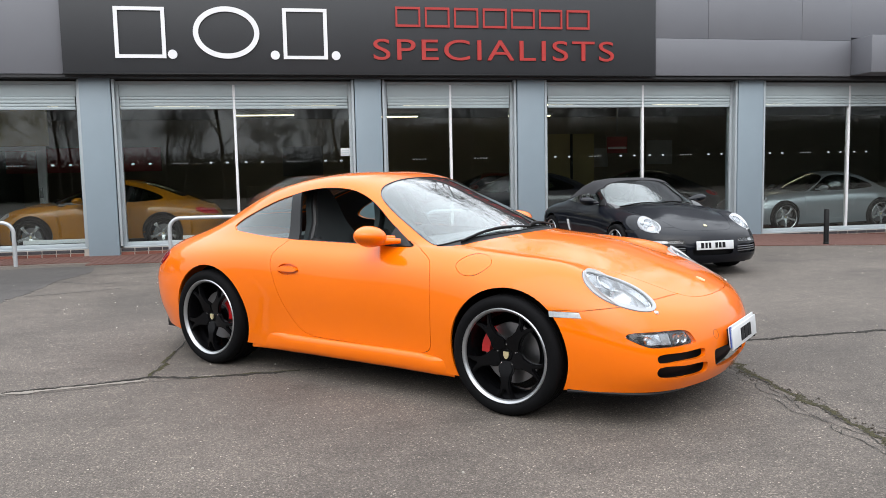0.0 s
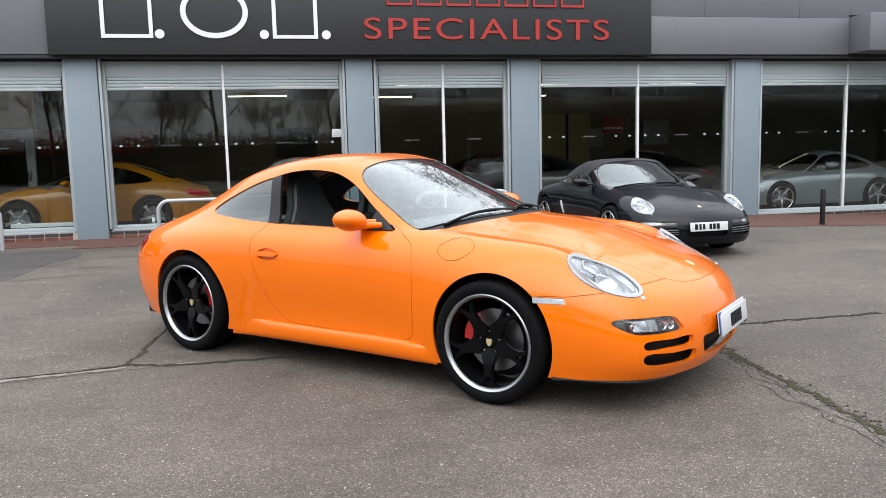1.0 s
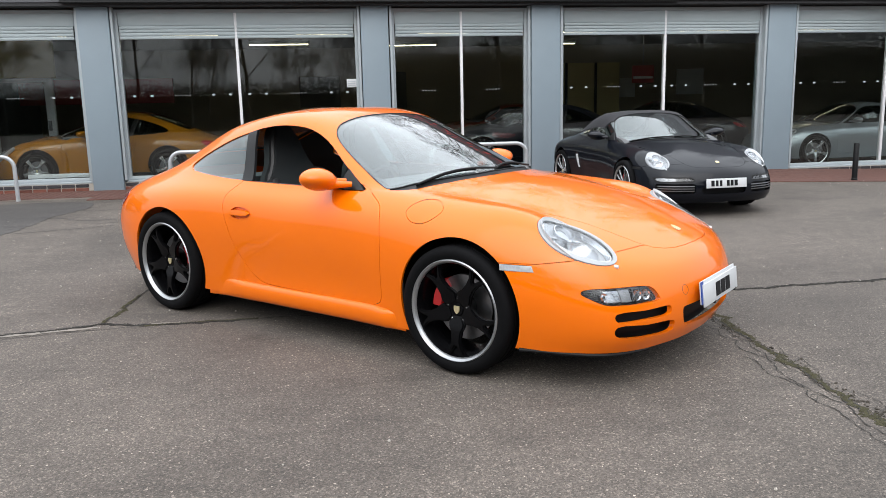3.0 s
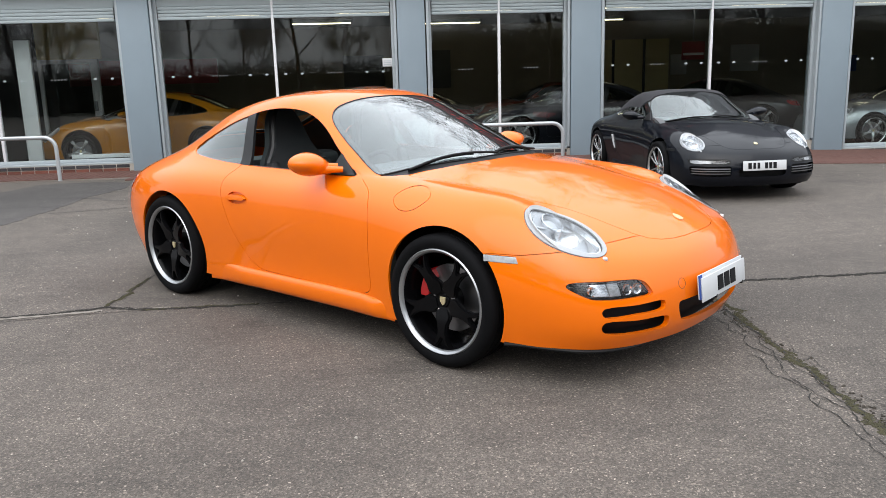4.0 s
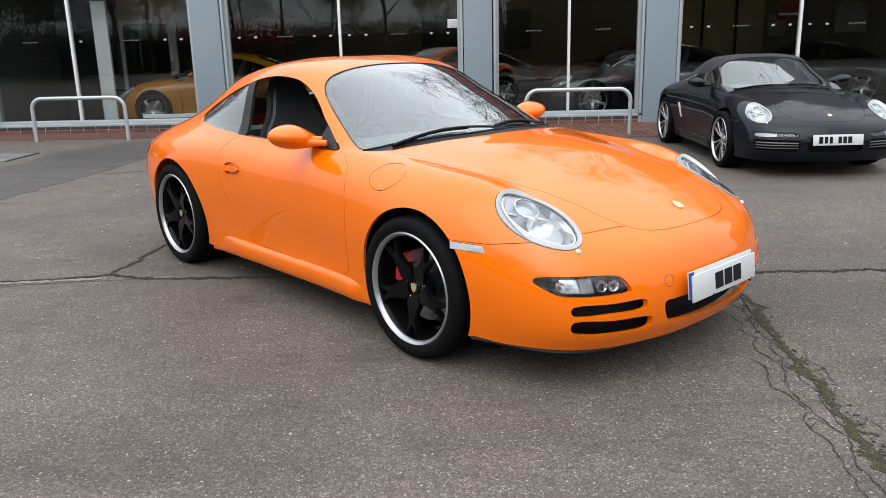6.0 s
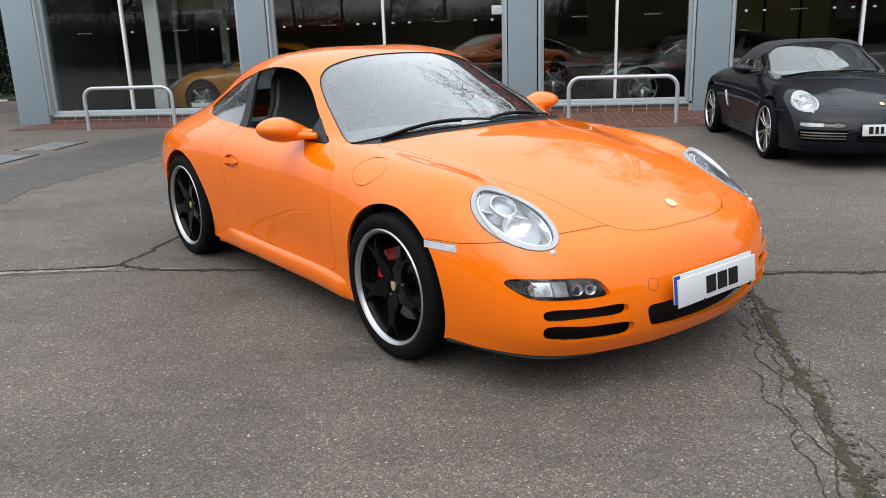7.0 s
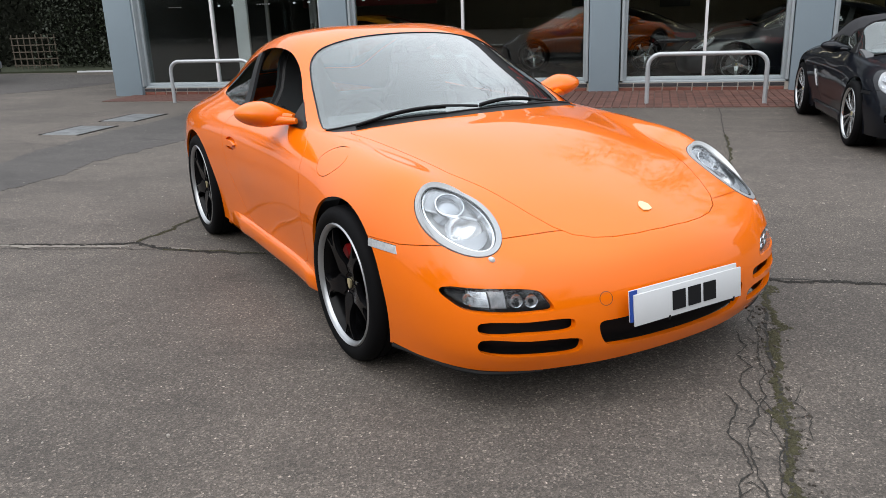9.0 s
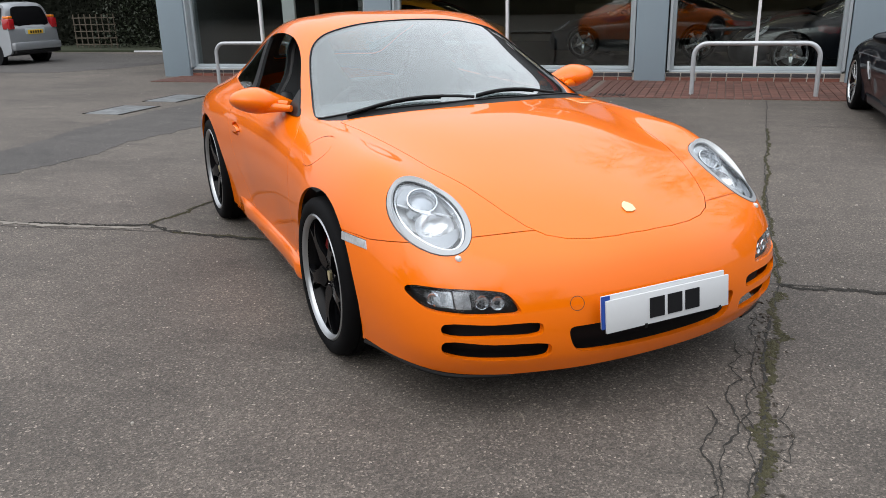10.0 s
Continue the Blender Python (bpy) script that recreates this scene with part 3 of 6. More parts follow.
def ellipse(a, b, n=48, egg=0.0):
    return [(a * math.cos(2 * math.pi * k / n), b * math.sin(2 * math.pi * k / n) * (1 + egg * math.cos(2 * math.pi * k / n))) for k in range(n)]


def mirrored_plan(half):
    """A closed plan outline (x, y) from its half with y >= 0, front to back."""
    return list(half) + [(x, -y) for x, y in half[::-1] if abs(y) > 1e-6]


# outlines of a coupe's openings: side views in (x, z), plans in (x, y), front views in (y, z)
SIDE_GLASS = rounded([(.50, .872), (.455, .898), (.30, .990), (.09, 1.128), (-.03, 1.182), (-.12, 1.203), (-.29, 1.213), (-.47, 1.196), (-.60, 1.168), (-.76, 1.126), (-.94, 1.057), (-1.06, .998), (-1.105, .955), (-1.07, .930), (-.98, .917), (-.72, .895), (-.45, .884), (.04, .874), (.40, .867)], 4)
DOOR = rounded([(.66, .80), (.58, .846), (.50, .884), (.40, .905), (0, .910), (-.40, .920), (-.475, .905), (-.505, .862), (-.540, .82), (-.556, .77), (-.556, .72), (-.520, .60), (-.475, .49), (-.42, .40), (-.357, .33), (-.275, .288), (-.08, .276), (.10, .273), (.43, .270), (.62, .274), (.675, .30), (.689, .40), (.700, .63), (.688, .74)], 4)
LID = mirrored_plan([(2.045, 0), (2.038, .12), (2.022, .21), (1.997, .285), (1.960, .345), (1.905, .388), (1.82, .425), (1.72, .458), (1.45, .535), (1.18, .580), (.95, .620), (.80, .650), (.772, .635), (.80, .56), (.85, .46), (.905, .30), (.94, .15), (.95, 0)])
SCREEN = mirrored_plan(catmull([(.885, 0), (.865, .2), (.81, .38), (.72, .57), (.665, .67), (.625, .708), (.57, .705), (.42, .665), (.255, .617), (.13, .567), (.085, .52), (.06, .45), (.05, .25), (.045, 0)], 3).tolist())
BACKLIGHT = mirrored_plan(catmull([(-.74, 0), (-.745, .25), (-.78, .38), (-.86, .43), (-1.10, .42), (-1.30, .405), (-1.42, .37), (-1.47, .28), (-1.50, 0)], 3).tolist())
FOG_LAMP = rounded([(-.80, .468), (-.79, .486), (-.70, .493), (-.58, .488), (-.54, .477), (-.512, .440), (-.505, .417), (-.56, .411), (-.69, .412), (-.755, .420), (-.785, .444)], 4)
INTAKE_TOP = rounded([(-.735, .361), (-.725, .379), (-.59, .381), (-.455, .380), (-.440, .372), (-.440, .346), (-.455, .338), (-.59, .338), (-.725, .342)], 4)
INTAKE_LOW = rounded([(-.735, .294), (-.725, .318), (-.59, .313), (-.425, .304), (-.410, .294), (-.410, .262), (-.425, .252), (-.55, .252), (-.69, .263), (-.725, .275)], 4)
INTAKE_MID = rounded([(-.352, .338), (-.345, .352), (-.30, .356), (0, .357), (.30, .356), (.345, .352), (.352, .338), (.335, .285), (.31, .262), (.25, .254), (0, .248), (-.25, .254), (-.31, .262), (-.335, .285)], 4)
STRIP_LAMP = rounded([(-.775, .460), (-.765, .480), (-.58, .486), (-.39, .480), (-.365, .455), (-.375, .428), (-.58, .420), (-.755, .425)], 4)
SLOT_SIDE = rounded([(-.765, .385), (-.755, .400), (-.58, .402), (-.375, .398), (-.362, .385), (-.368, .300), (-.40, .288), (-.58, .286), (-.73, .296), (-.755, .315)], 4)
SLOT_MID = rounded([(-.285, .350), (-.275, .362), (0, .364), (.275, .362), (.285, .350), (.275, .295), (.24, .284), (0, .282), (-.24, .284), (-.275, .295)], 4)
FLAP = rounded([(.845, .790), (.90, .835), (1.00, .836), (1.055, .800), (1.02, .760), (.965, .737), (.89, .745)], 5)
BLINKER = [(1.44, .553), (1.435, .585), (1.585, .583), (1.60, .552)]


def flipped(outline):
    return [(-a, b) for a, b in outline][::-1]


def make_wheel(car_ob, x, side, r, y, style, spoke_mat, lip_mat, width=0.235, caliper=RED_CALIPER):
    """A wheel: tyre, rim, five spokes, hub, nuts, disc and caliper."""
    rim_r = r * 0.775
    w = empty("wheel", Matrix.Identity(4), "", "")
    w.parent = car_ob
    w.matrix_local = pose(x, side * y, r, 0, 0, 0 if side < 0 else 180)
    h = width / 2
    # outer face looks towards -y
    tyre = [(rim_r - .012, -h + .028), (rim_r + .002, -h + .006), (rim_r + .02, -h - .003), (r * .90, -h - .006), (r * .965, -h + .004), (r * .992, -h + .018), (r, -h + .04)]
    for k in range(4):
        g = -h + .055 + k * (width - .11) / 3
        tyre += [(r, g - .005), (r - .007, g - .004), (r - .007, g + .004), (r, g + .005)]
    tyre += [(r, h - .04), (r * .97, h - .005), (rim_r + .02, h), (rim_r - .012, h - .02)]
    part("tyre", revolve(tyre, 72), RUBBER, w)
    part("rim_lip", revolve([(rim_r - .014, -h + .018), (rim_r - .011, -h + .009), (rim_r - .006, -h + .003), (rim_r + .002, -h - .002), (rim_r + .008, -h + .004), (rim_r + .004, -h + .014)], 72), lip_mat, w, "polished alloy rim lip")
    part("rim_barrel", revolve([(rim_r - .014, -h + .019), (rim_r - .034, -h + .06), (rim_r - .045, 0.02), (rim_r - .03, h - .02)], 48), RIM_BLACK, w)
    spoke_len = rim_r - .020
    if style == "claw":
        half = [(.035, .026), (.068, .047), (.086, .044), (.112, .032), (.15, .027), (.185, .032), (spoke_len - .018, .046), (spoke_len + .004, .062), (spoke_len + .005, .042), (spoke_len - .022, .018), (.200, .012), (.186, .007), (.181, 0)]
        out = [(a, -b) for a, b in half] + half[-2::-1]
    else:
        out = [(.03, -.028), (.08, -.026), (.13, -.020), (spoke_len - .02, -.030), (spoke_len + .004, -.042), (spoke_len + .004, .042), (spoke_len - .02, .030), (.13, .020), (.08, .026), (.03, .028)]
    count = 5
    if style == "split":
        count = 10
        out = [(.035, -.013), (.10, -.010), (spoke_len - .03, -.013), (spoke_len + .004, -.024), (spoke_len + .004, .024), (spoke_len - .03, .013), (.10, .010), (.035, .013)]
    for k in range(count):
        bm = prism([(a, b) for a, b in out], -.012, .012, "z")
        bmesh.ops.triangulate(bm, faces=[q for q in bm.faces if len(q.verts) > 4])
        sharp = [e for e in bm.edges if len(e.link_faces) == 2 and e.calc_face_angle(0) > 0.6 and all(v.co.z > 0 for v in e.verts)]
        bmesh.ops.bevel(bm, geom=sharp, offset=.007, segments=2, affect="EDGES")
        for v in bm.verts:
            t = min(max(v.co.x / spoke_len, 0), 1)
            d = -h + .030 + .030 * (1 - t) ** 1.5 - .010 * math.sin(t * math.pi)
            v.co = Vector((v.co.x, d - v.co.z, v.co.y))
        bmesh.ops.recalc_face_normals(bm, faces=bm.faces)
        ob = part("spoke", bm, spoke_mat, w)
        ob.matrix_local = pose(0, 0, 0, 0, 90 + 360 / count * k + (11 if k % 2 else 0) * (count == 10), 0)
    part("hub", revolve([(0, -h + .040), (.030, -h + .041), (.034, -h + .046), (.060, -h + .044), (.072, -h + .052), (.074, .03)], 40), spoke_mat, w)
    for k in range(5):
        a = radians(90 + 72 * k)
        nut = part("wheel_nut", revolve([(0, -.006), (.006, -.006), (.009, -.002), (.009, .012)], 10), ALLOY, w)
        nut.matrix_local = pose(.060 * math.cos(a), -h + .046, .060 * math.sin(a))
    cap = prism([(-.016, .018), (.016, .018), (.016, -.002), (.010, -.014), (0, -.022), (-.010, -.014), (-.016, -.002)], -h + .033, -h + .042)
    part("centre_badge", cap, GOLD_BADGE, w, "small gold shield badge")
    part("brake_disc", revolve([(.07, -.012), (.165, -.012), (.165, .014), (.07, .014)], 48, closed=True), STEEL, w)
    arc = [(radians(a), rr) for rr, rng in ((.172, range(-28, 30, 6)), (.122, range(28, -30, -6))) for a in rng]
    bm = prism([(rr * math.cos(a), rr * math.sin(a)) for a, rr in arc], -.045, .05)
    bmesh.ops.transform(bm, matrix=pose(0, 0, 0, 0, (205 if x > 0 else -20) if side < 0 else (-25 if x > 0 else 200), 0), verts=bm.verts)
    part("brake_caliper", bm, caliper, w, "red brake caliper" if caliper == RED_CALIPER else "")
    return w


def make_seat(car_ob, x, y):
    seat = part("seat", joined(box(x - .25, y - .25, .28, x + .28, y + .25, .44, .06)), SEAT, car_ob, "black leather bucket seat")
    bm = prism(rounded([(-.24, 0), (-.26, .25), (-.25, .45), (-.17, .58), (-.12, .74), (-.06, .82), (.06, .82), (.12, .74), (.17, .58), (.25, .45), (.26, .25), (.24, 0)], 3), -.055, .055, "x")
    bmesh.ops.bevel(bm, geom=[e for e in bm.edges if e.calc_face_angle(0) > 1.0], offset=.03, segments=3, affect="EDGES")
    bmesh.ops.transform(bm, matrix=pose(x - .24, y, .42, 0, -17, 0), verts=bm.verts)
    part("backrest", bm, SEAT, seat)
    for s in (-1, 1):
        bm = box(-.10, s * .20 - .045, .02, .06, s * .20 + .045, .48, .035)
        bmesh.ops.transform(bm, matrix=pose(x - .20, y, .42, 0, -17, 0), verts=bm.verts)
        part("bolster", bm, SEAT, seat)
    return seat


def plate_bars(car_ob, m, runs, back=PLATE_WHITE, blue=False, w=.52, h=.111):
    """A registration plate: sheet, border and plain bars in place of its characters."""
    plate = part("number_plate", box(-w / 2, -.004, -h / 2, w / 2, .004, h / 2, .003), back, car_ob, "white registration plate with plain black bars")
    plate.matrix_local = m
    if blue:
        part("blue_strip", box(-w / 2 - .001, -.007, -h / 2 + .001, -w / 2 + .032, -.003, h / 2 - .001), PLATE_BLUE, plate, "blue country strip")
    for x0, x1 in runs:
        part("bar", box(x0, -.0075, -.034, x1, -.003, .034), INK, plate)
    return plate


def make_car(lines, m, label, paint, detail=(10, 8), spokes="claw", spoke_mat=RIM_BLACK, lip_mat=LIP, roof=None, open_window=False, plate=None, near=False, caliper=RED_CALIPER, wheel_r=(.323, .33), axles=(1.175, -1.175), name="car", category="car", seal=TRIM, simple=False, slatted=False):
    car_ob = empty(name, m, label, category)
    sk = Skin(lines, *detail, calm={8: 5, 5: 2}.get(detail[0], 1))
    ax_f, ax_r = axles
    arches = lambda g=0: joined(*[cylinder_y(cx, cz, cr + g, s * .40, s * 1.3) for cx, cz, cr in ((ax_f + .008, .335, .353), (ax_r + .02, .345, .355)) for s in (-1, 1)])
    side_prism = lambda o, s, lo=.30: prism(o, s * 1.3, s * lo)
    windows = lambda: [("DIFFERENCE", joined(side_prism(SIDE_GLASS, -1), side_prism(SIDE_GLASS, 1))), ("DIFFERENCE", prism(SCREEN, .70, 1.5, "z")), ("DIFFERENCE", prism(BACKLIGHT, .90, 1.5, "z"))]
    # lamp frames
    lamp_m = {}
    for s in (-1, 1):
        c = Vector((1.717, s * .661, .676))
        major = Vector((.795, -s * .140, -.590)).normalized()
        nrm = Vector((.609, s * .093, .788))
        nrm = (nrm - major * nrm.dot(major)).normalized()
        minor = nrm.cross(major)
        mm = Matrix((major, minor, nrm)).transposed().to_4x4()
        mm.translation = c
        lamp_m[s] = mm
    la, lb = (.203, .117)
    lamp_out = ellipse(la, lb, 56, -.06)
    shell = sk.shell(0, .014)
    gap = .003
    bumper_out = [(1.30, .05), (1.30, .587), (1.60, .588), (1.76, .608), (1.87, .626), (1.92, .634), (2.40, .634), (2.40, .05)]
    lamps = lambda: [prism(lamp_out, -.12, .16, "z", lamp_m[s]) for s in (-1, 1)]
    steps = [("DIFFERENCE", joined(side_prism(SIDE_GLASS, -1), side_prism(SIDE_GLASS, 1), arches(), *lamps()))]
    steps += [("DIFFERENCE", joined(prism(SCREEN, .70, 1.5, "z"), prism(BACKLIGHT, .90, 1.5, "z"), *([prism(grown(FLAP, gap), -1.3, -.3)] if near else [])))]
    steps += [("DIFFERENCE", joined(*[side_prism(grown(DOOR, gap), s) for s in (-1, 1)]))]
    steps += [("DIFFERENCE", prism(grown(LID, gap), .45, 1.2, "z"))]
    steps += [("DIFFERENCE", prism(grown(bumper_out, gap), -1.5, 1.5))]
    cowl = mirrored_plan([(.948, 0), (.938, .15), (.903, .30), (.848, .46), (.798, .56), (.770, .636), (.70, .69), (.635, .712), (.60, .60), (.60, 0)])
    steps += [("DIFFERENCE", prism(cowl, .70, 1.0, "z"))]
    if roof:
        steps += [("DIFFERENCE", prism(mirrored_plan([(.06, 0), (.06, .48), (.10, .56), (.0, .66), (-1.02, .66), (-1.05, 0)]), .905, 1.6, "z"))]
    me = carve(shell, steps)
    part_body = link("body", sk.smooth(me), paint, car_ob, "", 0)
    # front bumper with its openings
    steps = [("INTERSECT", prism(bumper_out, -1.5, 1.5)), ("DIFFERENCE", joined(arches(), *lamps())), ("DIFFERENCE", prism(grown(LID, gap), .45, 1.2, "z"))]
    holes = []
    FOG, mid = (STRIP_LAMP, SLOT_MID) if slatted else (FOG_LAMP, INTAKE_MID)
    for o in () if simple else (FOG, SLOT_SIDE) if slatted else (FOG, INTAKE_TOP, INTAKE_LOW):
        holes += [prism(o, 1.45, 2.5, "x"), prism(flipped(o), 1.45, 2.5, "x")]
    holes += [prism(mid, 1.45, 2.5, "x")]
    if not simple:
        steps += [("DIFFERENCE", joined(*holes))]
        steps += [("DIFFERENCE", joined(*[prism(BLINKER, s * 1.3, s * .3) for s in (-1, 1)]))]
    me = piece(sk, 0, .022, steps)
    bumper = link("front_bumper", sk.smooth(me), paint, car_ob, "", 0)
    if not simple:
        me = piece(sk, .055, .062, [("INTERSECT", prism([(-.80, .17), (.80, .17), (.80, .50), (-.80, .50)], 1.55, 2.6, "x"))])
        link("grille_backing", me, INK, bumper)
    for s in () if simple else (-1, 1):
        f = FOG if s < 0 else flipped(FOG)
        me = piece(sk, .004, .009, [("INTERSECT", prism(grown(f, -.003), 1.45, 2.5, "x"))])
        fog = link("fog_lamp", sk.smooth(me), LAMP_GLASS, bumper, "clear fog and indicator lamp in a black surround", 0)
        fog.visible_shadow = False
        me = piece(sk, .001, .024, [("INTERSECT", ring_prism(grown(f, -.001), .014, 1.45, 2.5, "x"))])
        link("fog_lamp_surround", sk.smooth(me), TRIM, bumper, "", 0)
        me = piece(sk, .026, .032, [("INTERSECT", prism(f, 1.45, 2.5, "x"))])
        link("fog_lamp_bowl", sk.smooth(me), TRIM, bumper, "", 0)
        if near:
            for k, (y0, y1, z0, z1) in enumerate(((.742, .775, .438, .474), (.690, .736, .428, .477), (.642, .684, .425, .478), (.602, .636, .424, .478))):
                me = piece(sk, .013 + .002 * k, .022, [("INTERSECT", prism([(s * y0, z0), (s * y1, z0), (s * y1, z1), (s * y0, z1)], 1.45, 2.5, "x")), ("INTERSECT", prism(grown(f, -.012), 1.45, 2.5, "x"))])
                link("fog_reflector_pane", sk.smooth(me), (TRIM, LAMP_CHROME, LENS_CLEAR, TRIM)[k], fog, "", 0)
            for yc, zc, rr in ((.740, .452, .020), (.610, .448, .024), (.565, .445, .024)):
                xx = sk.x_at(s * yc, zc)
                dish = part("fog_projector", revolve([(0, .010), (rr * .35, .010), (rr * .4, .002), (rr * .75, 0), (rr * .93, -.006), (rr, 0), (rr, .01)], 24), LAMP_CHROME, fog)
                dish.matrix_local = pose(xx - .020, s * yc, zc, 0, 0, 90 + s * 26)
        me = piece(sk, -.002, .012, [("INTERSECT", prism(grown(BLINKER, -.002), s * 1.3, s * .3))])
        link("side_indicator", sk.smooth(me), TRIM if slatted else INDICATOR, car_ob, "" if slatted else "clear side indicator lens", 0)
    for s in (-1, 1) if slatted else ():
        for z in (.318, .346, .374):
            me = piece(sk, .006, .022, [("INTERSECT", prism([(s * .75, z - .005), (s * .75, z + .005), (s * .37, z + .005), (s * .37, z - .005)], 1.45, 2.5, "x"))])
            link("grille_slat", me, STEEL, bumper, "grey grille slat")
        me = piece(sk, .008, .020, [("INTERSECT", prism([(s * .75, .432), (s * .75, .474), (s * .57, .474), (s * .57, .432)], 1.45, 2.5, "x"))])
        link("strip_lens", sk.smooth(me), LENS_CLEAR, bumper, "clear strip lamp lens", 0)
        # air inlet behind the door
        inlet = rounded([(-.555, .665), (-.50, .655), (-.475, .56), (-.43, .43), (-.455, .405), (-.515, .44), (-.575, .58)], 4)
        me = piece(sk, -.003, .006, [("INTERSECT", prism(inlet, s * 1.3, s * .3))])
        vent = link("air_inlet", sk.smooth(me), INK, car_ob, "black side air inlet with silver slats", 0)
        for k in range(3):
            me = piece(sk, -.010, .002, [("INTERSECT", prism([(-.548 + .022 * k, .63), (-.538 + .022 * k, .63), (-.462 + .012 * k, .44), (-.474 + .012 * k, .44)], s * 1.3, s * .3))])
            link("inlet_slat", me, LAMP_GREY, vent)
    # doors, lid, flap
    for s in (-1, 1):
        me = piece(sk, 0, .014, [("INTERSECT", side_prism(DOOR, s)), ("DIFFERENCE", side_prism(grown(SIDE_GLASS, .002), s))] + ([("DIFFERENCE", prism(rounded([(-.495, .700), (-.47, .728), (-.41, .738), (-.345, .726), (-.318, .702), (-.345, .678), (-.41, .668), (-.47, .674)], 3), s * 1.3, s * .3))] if near else []))
        door = link("door", sk.smooth(me), paint, car_ob, "", 0)
        if near:
            yh = sk.y_at(-.41, .70, s)
            me = piece(sk, .016, .024, [("INTERSECT", prism([(-.52, .65), (-.52, .75), (-.30, .75), (-.30, .65)], s * 1.3, s * .3))])
            link("handle_recess", sk.smooth(me), paint, door, "", 0)
            me = piece(sk, -.016, .004, [("INTERSECT", prism(rounded([(-.49, .700), (-.47, .716), (-.41, .722), (-.34, .714), (-.322, .702), (-.34, .692), (-.41, .690), (-.47, .690)], 3), s * 1.3, s * .3))])
            link("door_handle", me, paint, door, "body-coloured door handle")
        # mirror
        bm = bmesh.new()
        bmesh.ops.create_uvsphere(bm, u_segments=32, v_segments=18, radius=1.0)
        for v in bm.verts:
            c = v.co.copy()
            flat = .062 if c.x < 0 else .115
            tail = max(0, -c.y * s)
            v.co = Vector((c.x * flat * (1 - .45 * tail ** 1.5), c.y * .130 - s * .075 * tail ** 3, c.z * .064 * (1 - .12 * max(0, c.y * s)) * (1 - .35 * tail ** 2) + .012 * c.y * s - .022 * tail ** 2))
        bmesh.ops.transform(bm, matrix=pose(.280, s * .897, .932, 0, 0, s * -8), verts=bm.verts)
        mir = part("wing_mirror", bm, paint, car_ob, "", 0.9)
        yb = sk.y_at(.42, .885, s)
        for q in ((.37, .896), (.33, .912)) if near else ((.36, .90),):
            part("mirror_arm", tube([(q[0] + .045, s * .765, q[1] + .003), (q[0], s * .81, q[1] + .004), (q[0] - .03, s * .88, q[1] + .01)], .019, 12, (.8, 1.0, 1.6)), paint, mir)
        if simple:
            continue
        me = piece(sk, -.006, .006, [("INTERSECT", prism([(.49, .871), (.33, .975), (.30, .871)], s * 1.3, s * .3))])
        link("mirror_base", me, TRIM, mir, "black triangular mirror base")
    # sills: a rounded ledge under each door that climbs to the rear arch
    for s in () if simple else (-1, 1):
        bm, rows = bmesh.new(), []
        for k in range(41):
            x = ax_r + .372 + (ax_f - ax_r - .715) * k / 40
            up = max(0.0, (-.30 - x) / .50) ** 1.6 * .022 - max(0.0, x - .62) * .10
            end = min(1.0, k / 9, (40 - k) / 3)
            y = max(abs(sk.y_at(x, .30, s)), abs(sk.y_at(x, .26, s))) - .006
            rows.append([bm.verts.new((x, s * (y + d * end - .022 * (1 - end)), z + (up if z > .2 else 0))) for d, z in ((-.012, .274), (.004, .271), (.015, .266), (.023, .257), (.027, .245), (.028, .222), (.025, .195), (.018, .172), (.004, .158), (-.03, .152))])
        for a, b in zip(rows, rows[1:]):
            for q in range(len(a) - 1):
                bm.faces.new((a[q], a[q + 1], b[q + 1], b[q]))
        bm.faces.new(rows[0])
        bm.faces.new(rows[-1][::-1])
        bmesh.ops.recalc_face_normals(bm, faces=bm.faces)
        part("side_skirt", bm, paint, car_ob, "", .8)
    if near:
        for s in (-1, 1):
            edge = catmull([(x, s * y, z - .004) for x, y, z in lines[0][1:4]], 8)
            part("lower_lip", tube([tuple(p) for p in edge[3:]], .010, 8), TRIM, bumper, "black rubber lower lip")
        cover = [(-.325 + .024 * math.cos(2 * math.pi * k / 28), .432 + .024 * math.sin(2 * math.pi * k / 28)) for k in range(28)]
        me = piece(sk, -.0006, .004, [("INTERSECT", ring_prism(cover, .0016, 1.45, 2.5, "x"))])
        link("tow_cover_joint", me, DARK, bumper)
    me = piece(sk, 0, .014, [("INTERSECT", prism(LID, .45, 1.2, "z"))])
    lid = link("bonnet", sk.smooth(me), paint, car_ob, "", 0)
    bz = sk.z_at(1.945, 0)
    nb = sk.normal(Vector((1.945, 0, bz)))
    bm = prism([(.026, 0), (.020, .021), (-.006, .023), (-.022, .012), (-.030, 0), (-.022, -.012), (-.006, -.023), (.020, -.021)][::-1], 0, .004, "z")
    q = Vector((0, 0, 1)).rotation_difference(nb).to_matrix().to_4x4()
    q.translation = Vector((1.945, 0, bz + .001))
    bmesh.ops.transform(bm, matrix=q, verts=bm.verts)
    part("badge", bm, GOLD_BADGE, lid, "small gold shield badge", 0)
    if near:
        me = piece(sk, 0, .010, [("INTERSECT", prism(FLAP, -1.3, -.3))])
        link("fuel_flap", sk.smooth(me), paint, car_ob, "", 0)
